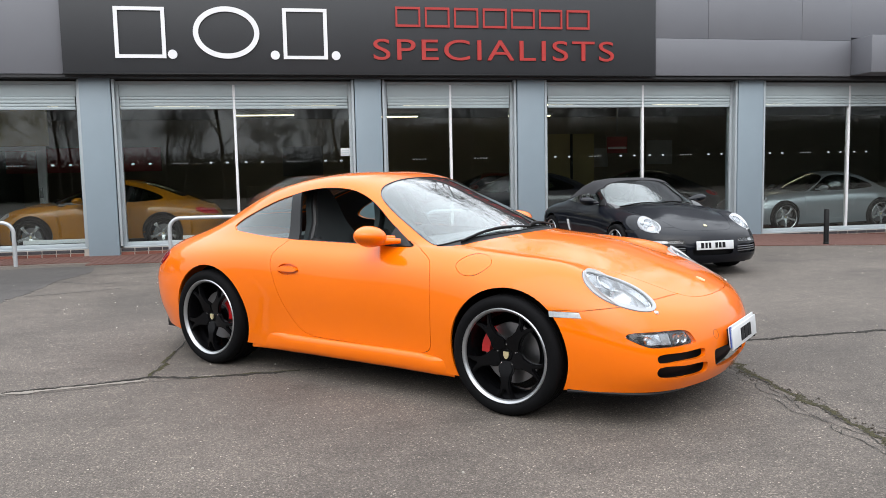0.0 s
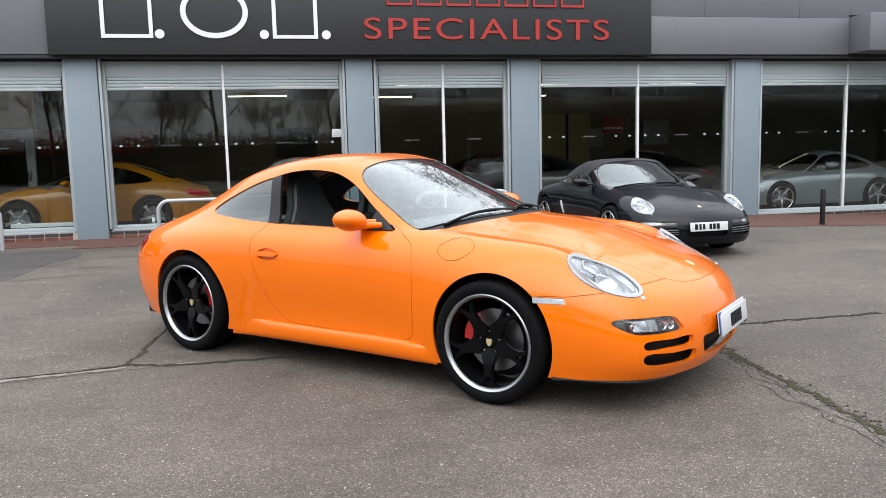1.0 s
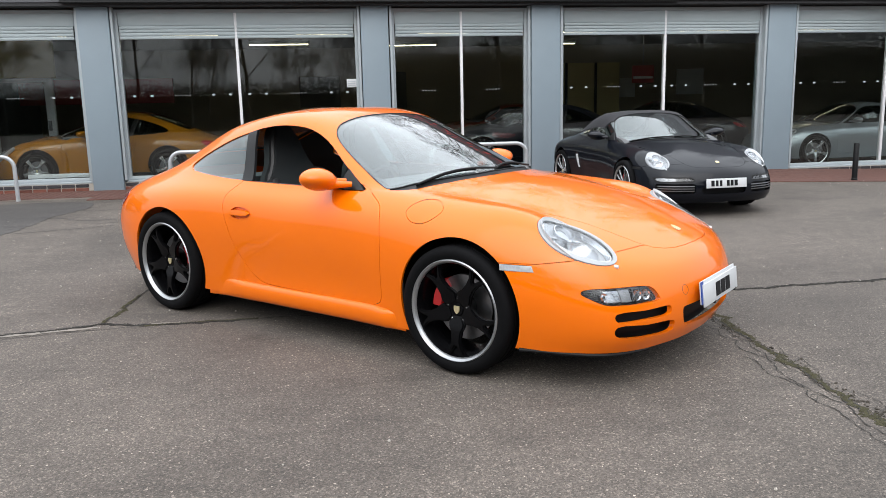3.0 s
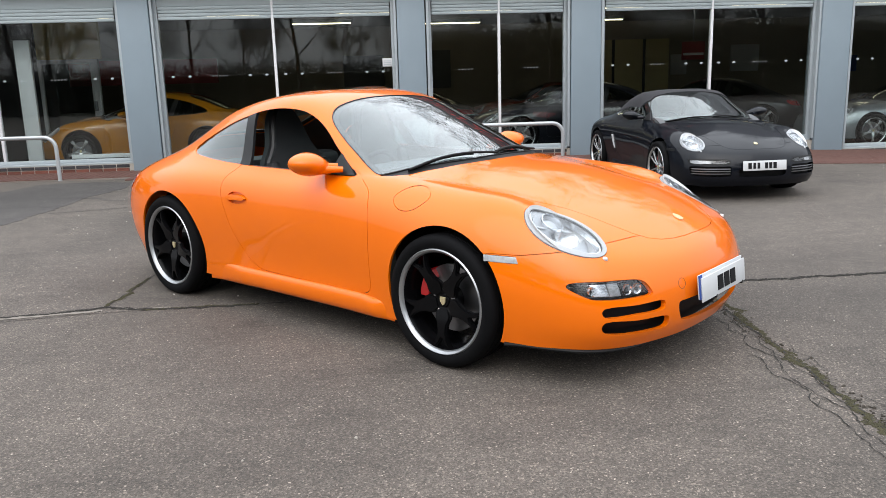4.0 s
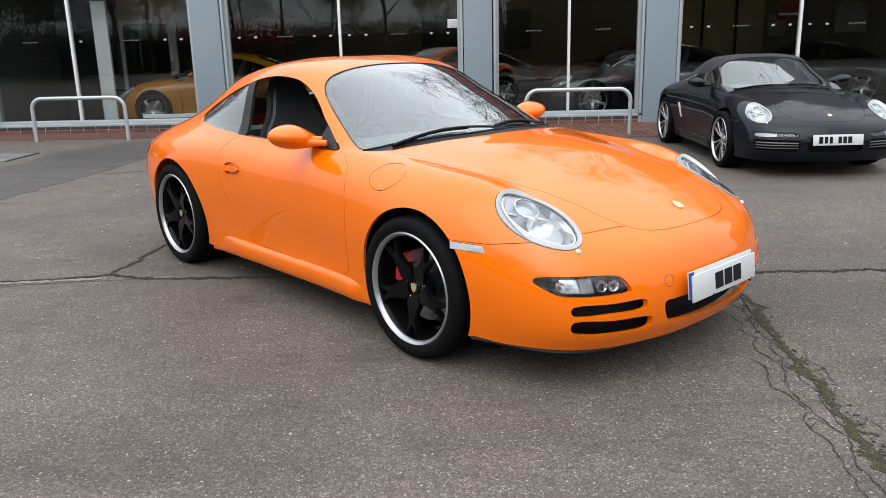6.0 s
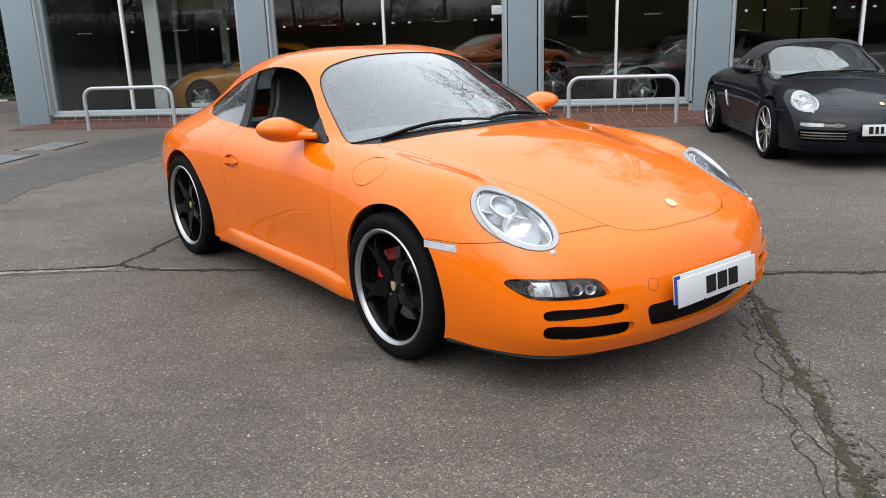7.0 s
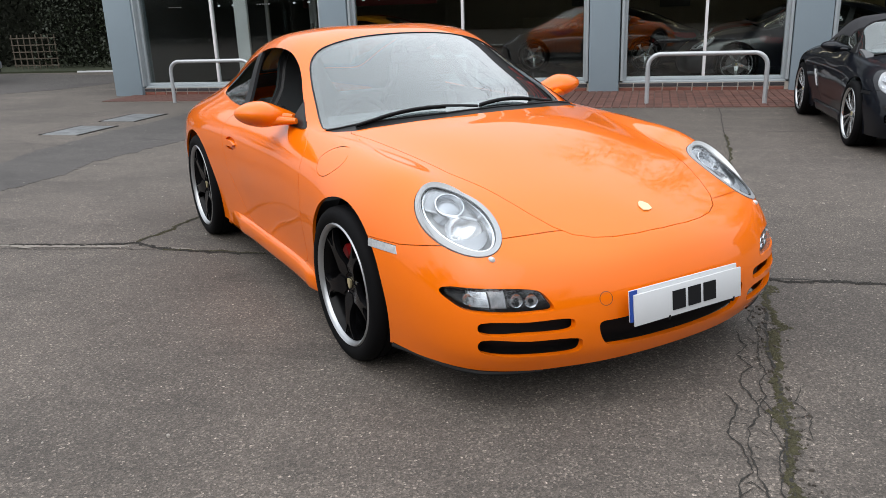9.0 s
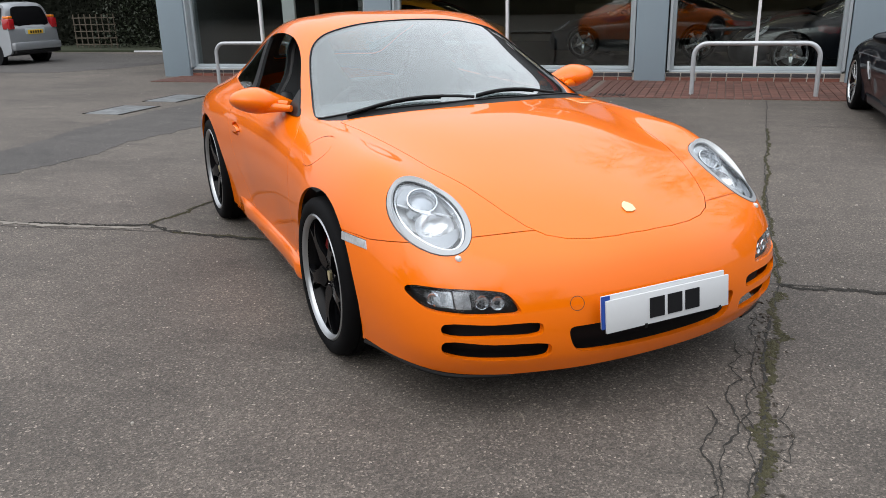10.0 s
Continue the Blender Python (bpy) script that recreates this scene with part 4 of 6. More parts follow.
    # glass
    for s in (-1, 1):
        me = piece(sk, -.001, .016, [("INTERSECT", ring_prism(grown(SIDE_GLASS, .001), .019, s * 1.3, s * .30))])
        link("window_seal", sk.smooth(me), seal, car_ob, "black rubber window seal" if seal == TRIM else "chrome window trim", 0)
        me = piece(sk, .0, .016, [("INTERSECT", prism([(-.405, .86), (-.500, .86), (-.632, 1.24), (-.545, 1.24)], s * 1.3, s * .30)), ("INTERSECT", side_prism(SIDE_GLASS, s))])
        link("window_pillar", sk.smooth(me), TRIM, car_ob, "gloss black window pillar", 0)
        cuts = [("INTERSECT", side_prism(SIDE_GLASS, s))]
        if open_window and s < 0:
            cuts.append(("DIFFERENCE", prism([(-.455, .80), (-.595, 1.28), (.8, 1.28), (.8, .80)], s * 1.3, s * .30)))
        me = piece(sk, .005, .009, cuts)
        g = link("side_window", sk.smooth(me), CAR_GLASS, car_ob, "tinted side glass", 0)
        g.visible_shadow = False
    for nm, o, lab in (("windscreen", SCREEN, "raked windscreen with a dark border"), ("rear_window", BACKLIGHT, "")):
        z0 = .70 if nm == "windscreen" else .90
        me = piece(sk, .003, .007, [("INTERSECT", prism(grown(o, -.002), z0, 1.5, "z"))])
        g = link(nm, sk.smooth(me), SCREEN_GLASS if nm == "windscreen" and near else CAR_GLASS, car_ob, lab, 0)
        g.visible_shadow = False
        me = piece(sk, .0075, .010, [("INTERSECT", ring_prism(grown(o, -.001), .034, z0, 1.5, "z"))])
        link("glass_border", sk.smooth(me), TRIM, g, "", 0)
        if not simple:
            me = piece(sk, -.0005, .006, [("INTERSECT", ring_prism(grown(o, .001), .005, z0, 1.5, "z"))])
            link("glass_seal", sk.smooth(me), TRIM, g, "", 0)
    if roof:
        me = piece(sk, -.004, .012, [("INTERSECT", prism(mirrored_plan([(.055, 0), (.055, .48), (.095, .56), (.0, .655), (-1.02, .655), (-1.045, 0)]), .91, 1.6, "z"))] + windows()[:1] + windows()[2:])
        link("soft_top", sk.smooth(me), roof, car_ob, "black fabric soft top", 0)
    me = piece(sk, .003, .016, [("INTERSECT", prism(cowl, .70, 1.0, "z"))] + windows()[1:2])
    link("cowl", sk.smooth(me), TRIM, car_ob, "black plastic cowl", 0)
    # lining of cabin and doors
    me = piece(sk, .017, .021, [("INTERSECT", box(-1.75, -1, .45, .85, 1, 1.5)), ("DIFFERENCE", joined(arches(.01), side_prism(SIDE_GLASS, -1), side_prism(SIDE_GLASS, 1))), ("DIFFERENCE", joined(prism(SCREEN, .70, 1.5, "z"), prism(BACKLIGHT, .90, 1.5, "z")))])
    link("cabin_lining", me, SEAT, car_ob)
    # headlamps
    for s in (-1, 1):
        mm = lamp_m[s]
        me = piece(sk, -.002, .002, [("INTERSECT", prism(grown(lamp_out, -.002), -.12, .16, "z", mm))])
        lampo = link("headlamp", sk.smooth(me), LAMP_GLASS, car_ob, "oval clear headlamp", 0)
        lampo.visible_shadow = False
        me = piece(sk, -.003, .030, [("INTERSECT", ring_prism(grown(lamp_out, -.0025), .019 if near else .016, -.12, .16, "z", mm))])
        link("lamp_rim", sk.smooth(me), LAMP_MASK, lampo, "silver lamp rim", 0)
        if near:
            me = piece(sk, .002, .030, [("INTERSECT", ring_prism(grown(lamp_out, -.0215), .003, -.12, .16, "z", mm))])
            link("lamp_gasket", sk.smooth(me), TRIM, lampo, "", 0)
            me = piece(sk, .006, .034, [("INTERSECT", ring_prism(grown(lamp_out, -.0245), .007, -.12, .16, "z", mm))])
            link("lamp_inner_rim", sk.smooth(me), LAMP_CHROME, lampo, "", 0)
        c = mm @ Vector((0, 0, 0))
        loc, *_ = sk.tree.find_nearest(c)
        off = (loc - c).dot(mm.to_3x3() @ Vector((0, 0, 1)))
        base = mm @ pose(0, 0, off)
        bowl = revolve([(1.0, -.022), (.93, -.040), (.7, -.068), (.35, -.088), (.02, -.09)], 48, "z")
        bmesh.ops.transform(bowl, matrix=base @ Matrix.Diagonal((la * .97, lb * .97, 1, 1)), verts=bowl.verts)
        part("lamp_bowl", bowl, LAMP_GREY, lampo)
        side_m = base @ Matrix.Diagonal((1, -s, 1, 1))
        for u, v, rr, d in ((-.074, .016, .056, -.024),):
            ring = revolve([(rr, -.004), (rr - .002, .003), (rr - .006, .004), (rr - .008, -.006), (rr - .010, -.03), (rr, -.05)], 40, "z")
            bmesh.ops.transform(ring, matrix=base @ pose(u, -s * v, d), verts=ring.verts)
            part("lamp_ring", ring, LAMP_CHROME, lampo)
            lens = revolve([(.0, .002), (rr * .35, .000), (rr * .65, -.005), (rr * .80, -.012)], 32, "z")
            bmesh.ops.transform(lens, matrix=base @ pose(u, -s * v, d - .010), verts=lens.verts)
            part("projector_lens", lens, LAMP_LENS, lampo)
        dish = revolve([(.062, .014), (.058, .004), (.044, -.016), (.026, -.028), (.010, -.032), (.009, -.010), (.0, -.006)], 36, "z")
        bmesh.ops.transform(dish, matrix=base @ pose(.030, -s * .010, -.052) @ Matrix.Diagonal((1.0, 1.12, 1, 1)), verts=dish.verts)
        part("lamp_reflector", dish, LAMP_BRIGHT, lampo, "bright chromed reflector")
        upper = rounded([(-.105, -.062), (-.135, -.045), (-.158, -.010), (-.160, .025), (-.135, .062), (-.095, .088), (-.04, .096), (.015, .092), (-.028, .030), (-.060, -.015)], 4)
        part("lamp_mask", prism(upper, -.052, -.046, "z", side_m), LAMP_MASK, lampo, "grey upper mask")
        part("lamp_divider", tube([side_m @ Vector(q) for q in ((-.104, -.064, -.043), (-.058, -.016, -.040), (-.026, .030, -.040), (.018, .092, -.043))], .0035, 8), LAMP_GREY, lampo)
        shade = rounded([(.004, -.092), (.040, -.074), (.066, -.045), (.082, .004), (.078, .050), (.073, .078), (.110, .058), (.134, .004), (.112, -.050), (.063, -.080)], 4)
        part("lamp_shade_panel", prism(shade, -.034, -.028, "z", side_m), LAMP_MASK, lampo, "grey lower shade")
        for k in range(4):
            e = .014 + .018 * k
            part("reflector_step", tube([side_m @ Vector(q) for q in ((-.075 + e, -.086, -.060), (-.02 + e * 1.2, -.050, -.078), (.012 + e, .0, -.082))], .0045, 6), LAMP_GREY, lampo)
        wx = mm @ Vector((la + .012, .0, 0))
        loc, *_ = sk.tree.find_nearest(wx)
        part("washer_jet", revolve([(0, -.010), (.007, -.008), (.010, 0), (.010, .010)], 14), WHITE_PLASTIC, car_ob).matrix_local = Matrix.Translation(loc) @ pose(0, 0, 0, 0, 0, 90)
    # tail lamps
    for s in (-1, 1):
        me = piece(sk, -.003, .014, [("INTERSECT", prism(rounded([(-1.68, .745), (-1.72, .70), (-1.82, .655), (-2.1, .64), (-2.1, .71), (-1.85, .745), (-1.74, .765)], 3), s * 1.3, s * .35))])
        link("tail_lamp", sk.smooth(me), LENS_RED, car_ob, "red tail lamp", 0)
    # floor, wells, cabin
    part("floor_pan", joined(box(-2.0, -.62, .15, 1.9, .62, .22), box(-.83, -.80, .16, .83, .80, .23)), TRIM, car_ob)
    part("bulkhead", box(.62, -.60, .22, .66, .60, .84), TRIM, car_ob)
    for cx in (ax_f + .008, ax_r + .02):
        for s in (-1, 1):
            n = 20
            prof = [(cx + .352 * math.cos(math.pi * k / n), .34 + .352 * math.sin(math.pi * k / n)) for k in range(n + 1)]
            bm = bmesh.new()
            rows = [[bm.verts.new((px, s * yy, pz)) for px, pz in prof] for yy in (.80, .50)]
            for k in range(n):
                bm.faces.new((rows[0][k], rows[0][k + 1], rows[1][k + 1], rows[1][k]))
            bm.faces.new(rows[1])
            part("wheel_arch_liner", bm, INK, car_ob)
    make_seat(car_ob, -.12, -.37)
    make_seat(car_ob, -.12, .37)
    dash = prism(rounded([(.80, .80), (.62, .885), (.42, .905), (.33, .86), (.35, .72), (.45, .60), (.80, .60)], 3), -.68, .68)
    part("dashboard", dash, GREY_TRIM, car_ob, "grey dashboard")
    wheel_pts = [(.17 * math.cos(2 * math.pi * k / 32), .17 * math.sin(2 * math.pi * k / 32), 0) for k in range(33)]
    sw = joined(tube(wheel_pts, .014, 10), box(-.17, -.018, -.012, .17, .018, .008, .004), box(-.018, -.17, -.012, .018, 0, .008, .004), revolve([(0, .03), (.05, .026), (.065, 0), (.05, -.04)], 20, "z"))
    bmesh.ops.transform(sw, matrix=pose(.24, -.37, .80, 0, -68, 0) @ pose(0, 0, 0, 0, 0, -90), verts=sw.verts)
    part("steering_wheel", sw, TRIM, car_ob, "black three-spoke steering wheel")
    part("rear_bench", joined(box(-1.05, -.5, .40, -.65, .5, .52, .05), box(-1.2, -.5, .48, -1.0, .5, .86, .05)), SEAT, car_ob)
    if near:
        part("interior_mirror", joined(box(.135, -.12, 1.115, .155, .12, 1.165, .01), tube([(.10, 0, 1.20), (.14, 0, 1.15)], .008)), TRIM, car_ob)
    # wipers lie on the screen's foot
    for pv, tip in (((.90, -.05), (.74, -.60)), ((.83, .42), (.87, -.02))):
        pts = []
        for k in range(9):
            t = k / 8
            x, y = pv[0] + (tip[0] - pv[0]) * t, pv[1] + (tip[1] - pv[1]) * t
            if near:
                x -= .02 * math.sin(math.pi * t)
            pts.append((x, y, sk.z_at(x, y) + .022 - .010 * t))
        arm = part("wiper", tube(pts, .0065, 8), TRIM, car_ob, "black windscreen wiper")
        part("wiper_blade", tube([(p[0] - .006, p[1], p[2] - .008) for p in pts[2:]], .0055, 6), RUBBER, arm)
    for x, r, y in ((ax_f, wheel_r[0], .783), (ax_r, wheel_r[1], .773)):
        for s in (-1, 1):
            make_wheel(car_ob, x, s, r, y, spokes, spoke_mat, lip_mat, .235 if x > 0 else .26, caliper)
    if plate:
        zc, runs, blue = plate
        xp = sk.x_at(0, zc)
        plate_bars(car_ob, pose(xp + .028, 0, zc, -6, 0, 90), runs)
        if blue:
            spare = plate_bars(car_ob, pose(xp + .017, -.012, zc + .014, -6, 0, 90), [], blue=True)
            tagged(spare, "white plate with a blue strip, half hidden behind another")
            for y in (-.10, .22):
                part("plate_clip", box(xp + .018, y - .006, zc - .066, xp + .038, y + .006, zc - .048, .002), TRIM, car_ob)
        part("plate_mount", box(xp - .03, -.20, zc - .045, xp + .024, .20, zc + .045, .004), TRIM, car_ob)
    return car_ob


sports_car = make_car(LINES, car_pose(2.160, 6.909, -45.36), "bright orange rear-engined sports coupe with black wheels on the asphalt", ORANGE, (8, 7), open_window=True, near=True, plate=(.392, [(-.085, -.025), (-.010, .050), (.065, .125)], True), name="sports_car")


# ---- sign, windows, showroom ----
sign_block(-1.40, -.60, 3.29, 4.12, .085, SIGN_WHITE)
bm = ring_prism(ellipse(.54, .43, 56), .085, SY - .02, SY)
bmesh.ops.transform(bm, matrix=pose(.38, 0, 3.72), verts=bm.verts)
part("plain_ring", bm, SIGN_WHITE, sign)
sign_block(1.31, 2.06, 3.29, 4.14, .085, SIGN_WHITE)
for x in (-.50, 1.17, 2.20):
    sign_dot(x, 3.355, .075, SIGN_WHITE)
for k in range(7):
    x0 = 3.25 + k * .525
    sign_block(x0, x0 + .44, 3.86, 4.205, .052, SIGN_RED)
fc = bpy.data.curves.new("lettering", "FONT")
fc.body, fc.size, fc.extrude, fc.space_character = "SPECIALISTS", 0.50, 0.01, 1.12
fo = new("lettering", fc)
dg = bpy.context.evaluated_depsgraph_get()
lm = bpy.data.meshes.new_from_object(fo.evaluated_get(dg))
bpy.data.objects.remove(fo)
co = np.array([v.co for v in lm.vertices])
lo, hi = co.min(0), co.max(0)
for v in lm.vertices:
    v.co = ((v.co.x - lo[0]) / (hi[0] - lo[0]) * 4.47 + 2.85, SY - .01 - v.co.z, (v.co.y - lo[1]) / (hi[1] - lo[1]) * .36 + 3.29)
link("lettering", lm, SIGN_RED, sign, "red capital lettering", 0.3)


def make_window(i, x0, x1, mullions, bars=True, low=0.0):
    """A shop window: frame, panes, sill, roller shutter in its box, dots on the glass."""
    w = empty("window_%d" % i, pose(0, 0, 0), "tall showroom window with a rolled-up shutter", "window", kind="structure")
    f = .045
    part("window_frame", box(x0 - .03, YG - .02, .17 + low, x0 + f, YG + .08, 2.96, .004), FRAME, w)
    part("window_frame", box(x1 - f, YG - .02, .17 + low, x1 + .03, YG + .08, 2.96, .004), FRAME, w)
    part("window_frame", box(x0 + f, YG - .02, 2.90, x1 - f, YG + .08, 2.96, .004), FRAME, w)
    part("window_frame", box(x0 + f, YG - .02, .17 + low, x1 - f, YG + .08, .225 + low, .004), FRAME, w)
    part("reveal", box(x0 - .045, YF + .03, .17 + low, x0 - .005, YG - .02, 2.98, .003), FRAME, w)
    part("reveal", box(x1 + .005, YF + .03, .17 + low, x1 + .045, YG - .02, 2.98, .003), FRAME, w)
    part("window_sill", box(x0 - .02, YG - .075, .135 + low, x1 + .02, YG + .10, .168 + low, .006), FRAME, w)
    xs = [x0 + f] + mullions + [x1 - f]
    for m_ in mullions:
        part("mullion", box(m_ - .022, YG - .022, .225 + low, m_ + .022, YG + .06, 2.90, .004), SIGN_WHITE, w)
    for a, b in zip(xs, xs[1:]):
        pane = part("pane", box(a + .01, YG + .012, .215 + low, b - .01, YG + .020, 2.91), PANE_GLASS, w, "", 0)
        pane.visible_shadow = False
        part("shutter_box", box(a + .004, YG - .016, 2.70, b - .004, YG + .008, 2.90, .006), SHUTTER, w)
        for k in range(4):
            part("shutter_slat", box(a + .012, YG - .030, 2.48 + .055 * k, b - .012, YG + .006, 2.533 + .055 * k, .014), SHUTTER, w)
        if bars:
            for q in (a + .16, a + .44, b - .44, b - .16):
                if b - a > 1.5:
                    bm = prism(ellipse(.027, .017, 16), YG + .006, YG + .010)
                    bmesh.ops.transform(bm, matrix=pose(q, 0, 1.56), verts=bm.verts)
                    part("glass_dot", bm, SHUTTER, w)
            c = (a + b) / 2
            for k in range(5):
                part("lettering_bar", box(c - .13 + k * .055, YG + .007, 1.552, c - .095 + k * .055, YG + .010, 1.568), COVER, w)
    return w


make_window(1, -5.70, -2.09, [-4.20])
make_window(2, -1.50, 2.46, [.43])
make_window(3, 3.06, 5.46, [4.28])
make_window(4, 6.10, 9.98, [8.08])
make_window(5, 10.64, 14.75, [12.62], low=-.19)
make_window(6, 15.36, 21.9, [18.5], low=-.19)
note = part("notice", box(2.25, YG - .006, 1.64, 2.43, YG + .004, 1.78, .003), WHITE_PLASTIC)
tagged(note, "small white opening-hours notice stuck on the window frame", "notice")
for k in range(3):
    part("text_bar", box(2.27, YG - .008, 1.67 + k * .03, 2.40, YG - .005, 1.680 + k * .03), SHUTTER, note)
for x0, x1 in ((-.05, .12), (-2.65, -2.25)):
    paper = part("window_paper", box(x0 - .5, YG + .10, .232, x1 + .6, YG + .12, .30, .004), WHITE_PLASTIC)
    tagged(paper, "white card lying along the inside of the window", "card")

# showroom shell
structure("floor", box(-6.2, YG + .12, -.40, 10.3, 25.9, .012), TILE, "dark polished showroom floor")
structure("floor_low", box(10.3, YG + .12, -.50, 22, 25.9, -.115), TILE, "dark polished showroom floor, a step lower")
structure("ceiling", box(-6.2, YG + .10, 3.03, 22, 26, 3.10), CEILING, "dim suspended ceiling of the showroom")
structure("wall_back", box(-6.3, 26, -.1, 22, 26.2, 4.65), WALL, "dim painted back wall of the showroom")
# darker than the other walls, so that it looks dim despite the window light
structure("wall_left", box(-6.32, YF + .46, -.1, -6.12, 26, 4.65), GREY_TRIM, "end wall of the showroom, coloured dark grey as if unlit")
structure("wall_right", box(22, YF, -.1, 22.2, 26.2, 4.65), WALL, "plain end wall of the showroom")
structure("roof", box(-6.45, 16.42, 4.50, 22.2, 26.2, 4.65), FASCIA, "flat roof of the showroom")
for x, y, l in ((-1.0, 20.4, 1.2), (1.9, 20.4, 1.2), (.8, 23.2, 1.5), (4.7, 20.4, 1.2), (4.3, 24.0, 1.5), (7.8, 20.4, 1.2), (11.2, 20.4, 1.3), (14.0, 20.4, 1.3), (-4.2, 20.4, 1.2), (8.4, 24.0, 1.3)):
    light = empty("ceiling_light", pose(x, y, 2.93), "lit fluorescent batten light under the ceiling", "light", "ceiling lights")
    part("batten", box(-l / 2 - .03, -.05, .02, l / 2 + .03, .05, .10, .005), SHUTTER, light)
    part("tube", tube([(-l / 2, 0, 0), (l / 2, 0, 0)], .014, 8), TUBE, light, "glowing tube")

door = empty("door_1", pose(-4.15, 19.0, .012), "white framed glazed inner door", "door", kind="structure")
for a in ((-.60, -.53), (.53, .60)):
    part("door_frame", box(a[0], -.04, 0, a[1], .04, 2.0, .005), SIGN_WHITE, door)
part("door_frame", box(-.53, -.04, 1.92, .53, .04, 2.0, .005), SIGN_WHITE, door)
part("door_stile", box(.43, -.02, .02, .53, .02, 1.92, .004), SIGN_WHITE, door)
part("door_handle", box(.45, -.06, .95, .51, -.02, 1.15, .008), STEEL, door)
p = part("pane", box(-.53, -.004, .03, .43, .004, 1.92), PANE_GLASS, door, "", 0)
p.visible_shadow = False
# near-black instead of wall paint: the interior's gloom is put into the colour
structure("partition_left", box(-6.1, 19.0, 0, -4.76, 19.1, 3.02), DARK, "partition wall beside the inner door, coloured near-black as if unlit", category="partition")
structure("partition_over", box(-4.755, 19.0, 2.02, -3.50, 19.1, 3.02), OFFICE, "cream wall above the inner door", category="partition")
structure("partition_red", box(-5.4, 22.4, 1.5, -1.8, 22.46, 2.1), RED_SIGN, "red band on the inner partition", category="partition")
column = part("display_panel", box(-4.06, 16.35, .012, -3.80, 16.42, 2.25, .01), WHITE_PLASTIC)
tagged(column, "tall white display panel standing inside the window", "panel")
structure("office", box(7.9, 23.2, 0, 10.1, 23.3, 2.35), OFFICE, "cream lit office front at the back of the showroom")
for x in (8.55, 9.4):
    o = part("office_post", box(x - .03, 23.14, .0, x + .03, 23.2, 2.35, .004), TRIM)
    tagged(o, "dark post of the office front", "post")
poster = part("poster", box(9.95, 21.9, 1.75, 10.55, 21.92, 2.2, .003), RED_SIGN)
tagged(poster, "red and white poster hung in the showroom", "poster")
part("stripe", box(9.98, 21.892, 1.86, 10.52, 21.9, 1.92), SIGN_WHITE, poster)
part("hanger", box(10.24, 21.905, 2.2, 10.26, 21.915, 3.03), STEEL, poster)
for x, z, w_, h_, mt in ((13.1, 1.45, .9, .8, WHITE_PLASTIC), (16.4, 1.35, .8, .5, PLATE_BLUE), (11.2, 1.4, .5, .6, WHITE_PLASTIC), (1.2, 1.3, 1.2, .9, GREY_TRIM), (3.6, 1.2, .8, 1.1, GREY_TRIM)):
    b_ = part("wall_board", box(x, 25.94, z, x + w_, 25.996, z + h_, .004), mt)
    tagged(b_, "framed board on the showroom's back wall", "board", "wall boards")
desk = part("counter", box(.2, 23.5, .02, 3.2, 24.2, 1.05, .02), WALL)
tagged(desk, "plain sales counter at the back of the showroom", "counter")

# hoops, bollard, covers
def make_hoop(x0, y0, x1, y1, h=.68):
    a, b = Vector((x0, y0, 0)), Vector((x1, y1, 0))
    d = (b - a).normalized()
    r = .17
    pts = [a + Vector((0, 0, -.03)), a + Vector((0, 0, .2)), a + Vector((0, 0, h - r))]
    for k in range(1, 9):
        q = math.pi / 2 * k / 8
        pts.append(a + d * (r - r * math.cos(q)) + Vector((0, 0, h - r + r * math.sin(q))))
    for k in range(0, 9):
        q = math.pi / 2 * k / 8
        pts.append(b - d * (r - r * math.sin(q)) + Vector((0, 0, h - r + r * math.cos(q))))
    pts += [b + Vector((0, 0, .2)), b + Vector((0, 0, -.03))]
    hoop = part("barrier_hoop", tube(pts, .030, 16), GALV)
    return tagged(hoop, "galvanised steel barrier hoop standing in the paving", "barrier", "barrier hoops")


make_hoop(-4.36, 14.55, -2.86, 14.55)
make_hoop(3.45, 14.02, 4.98, 13.98)
make_hoop(-.55, 14.35, .95, 14.35)
bollard = part("bollard", revolve([(0, .62), (.035, .618), (.043, .60), (.043, .05), (.05, .04), (.05, -.05)], 24, "z"), TRIM)
bollard.matrix_world = pose(10.3, 13.35, slope(10.3, 13.35))
tagged(bollard, "slim black steel bollard beside the paving", "bollard")
for cx, cy in ((-3.80, 11.46), (-3.83, 12.68)):
    cov = structure("inspection_cover", box(cx - .29, cy - .38, -.02, cx + .29, cy + .38, .008, .003), COVER, "pale galvanised inspection cover set in the asphalt", category="cover")
    for k in (-1, 1):
        part("cover_rim", box(cx + k * .29 - .02, cy - .40, -.02, cx + k * .29 + .02, cy + .40, .009), CRACK, cov)
grate = structure("drain_grate", box(2.22, 13.72, -.02, 2.62, 13.95, .014), CRACK, "small black drain grate", category="grate")
for k in range(6):
    part("grate_bar", box(2.24 + k * .065, 13.73, .0, 2.27 + k * .065, 13.94, .020), TRIM, grate)


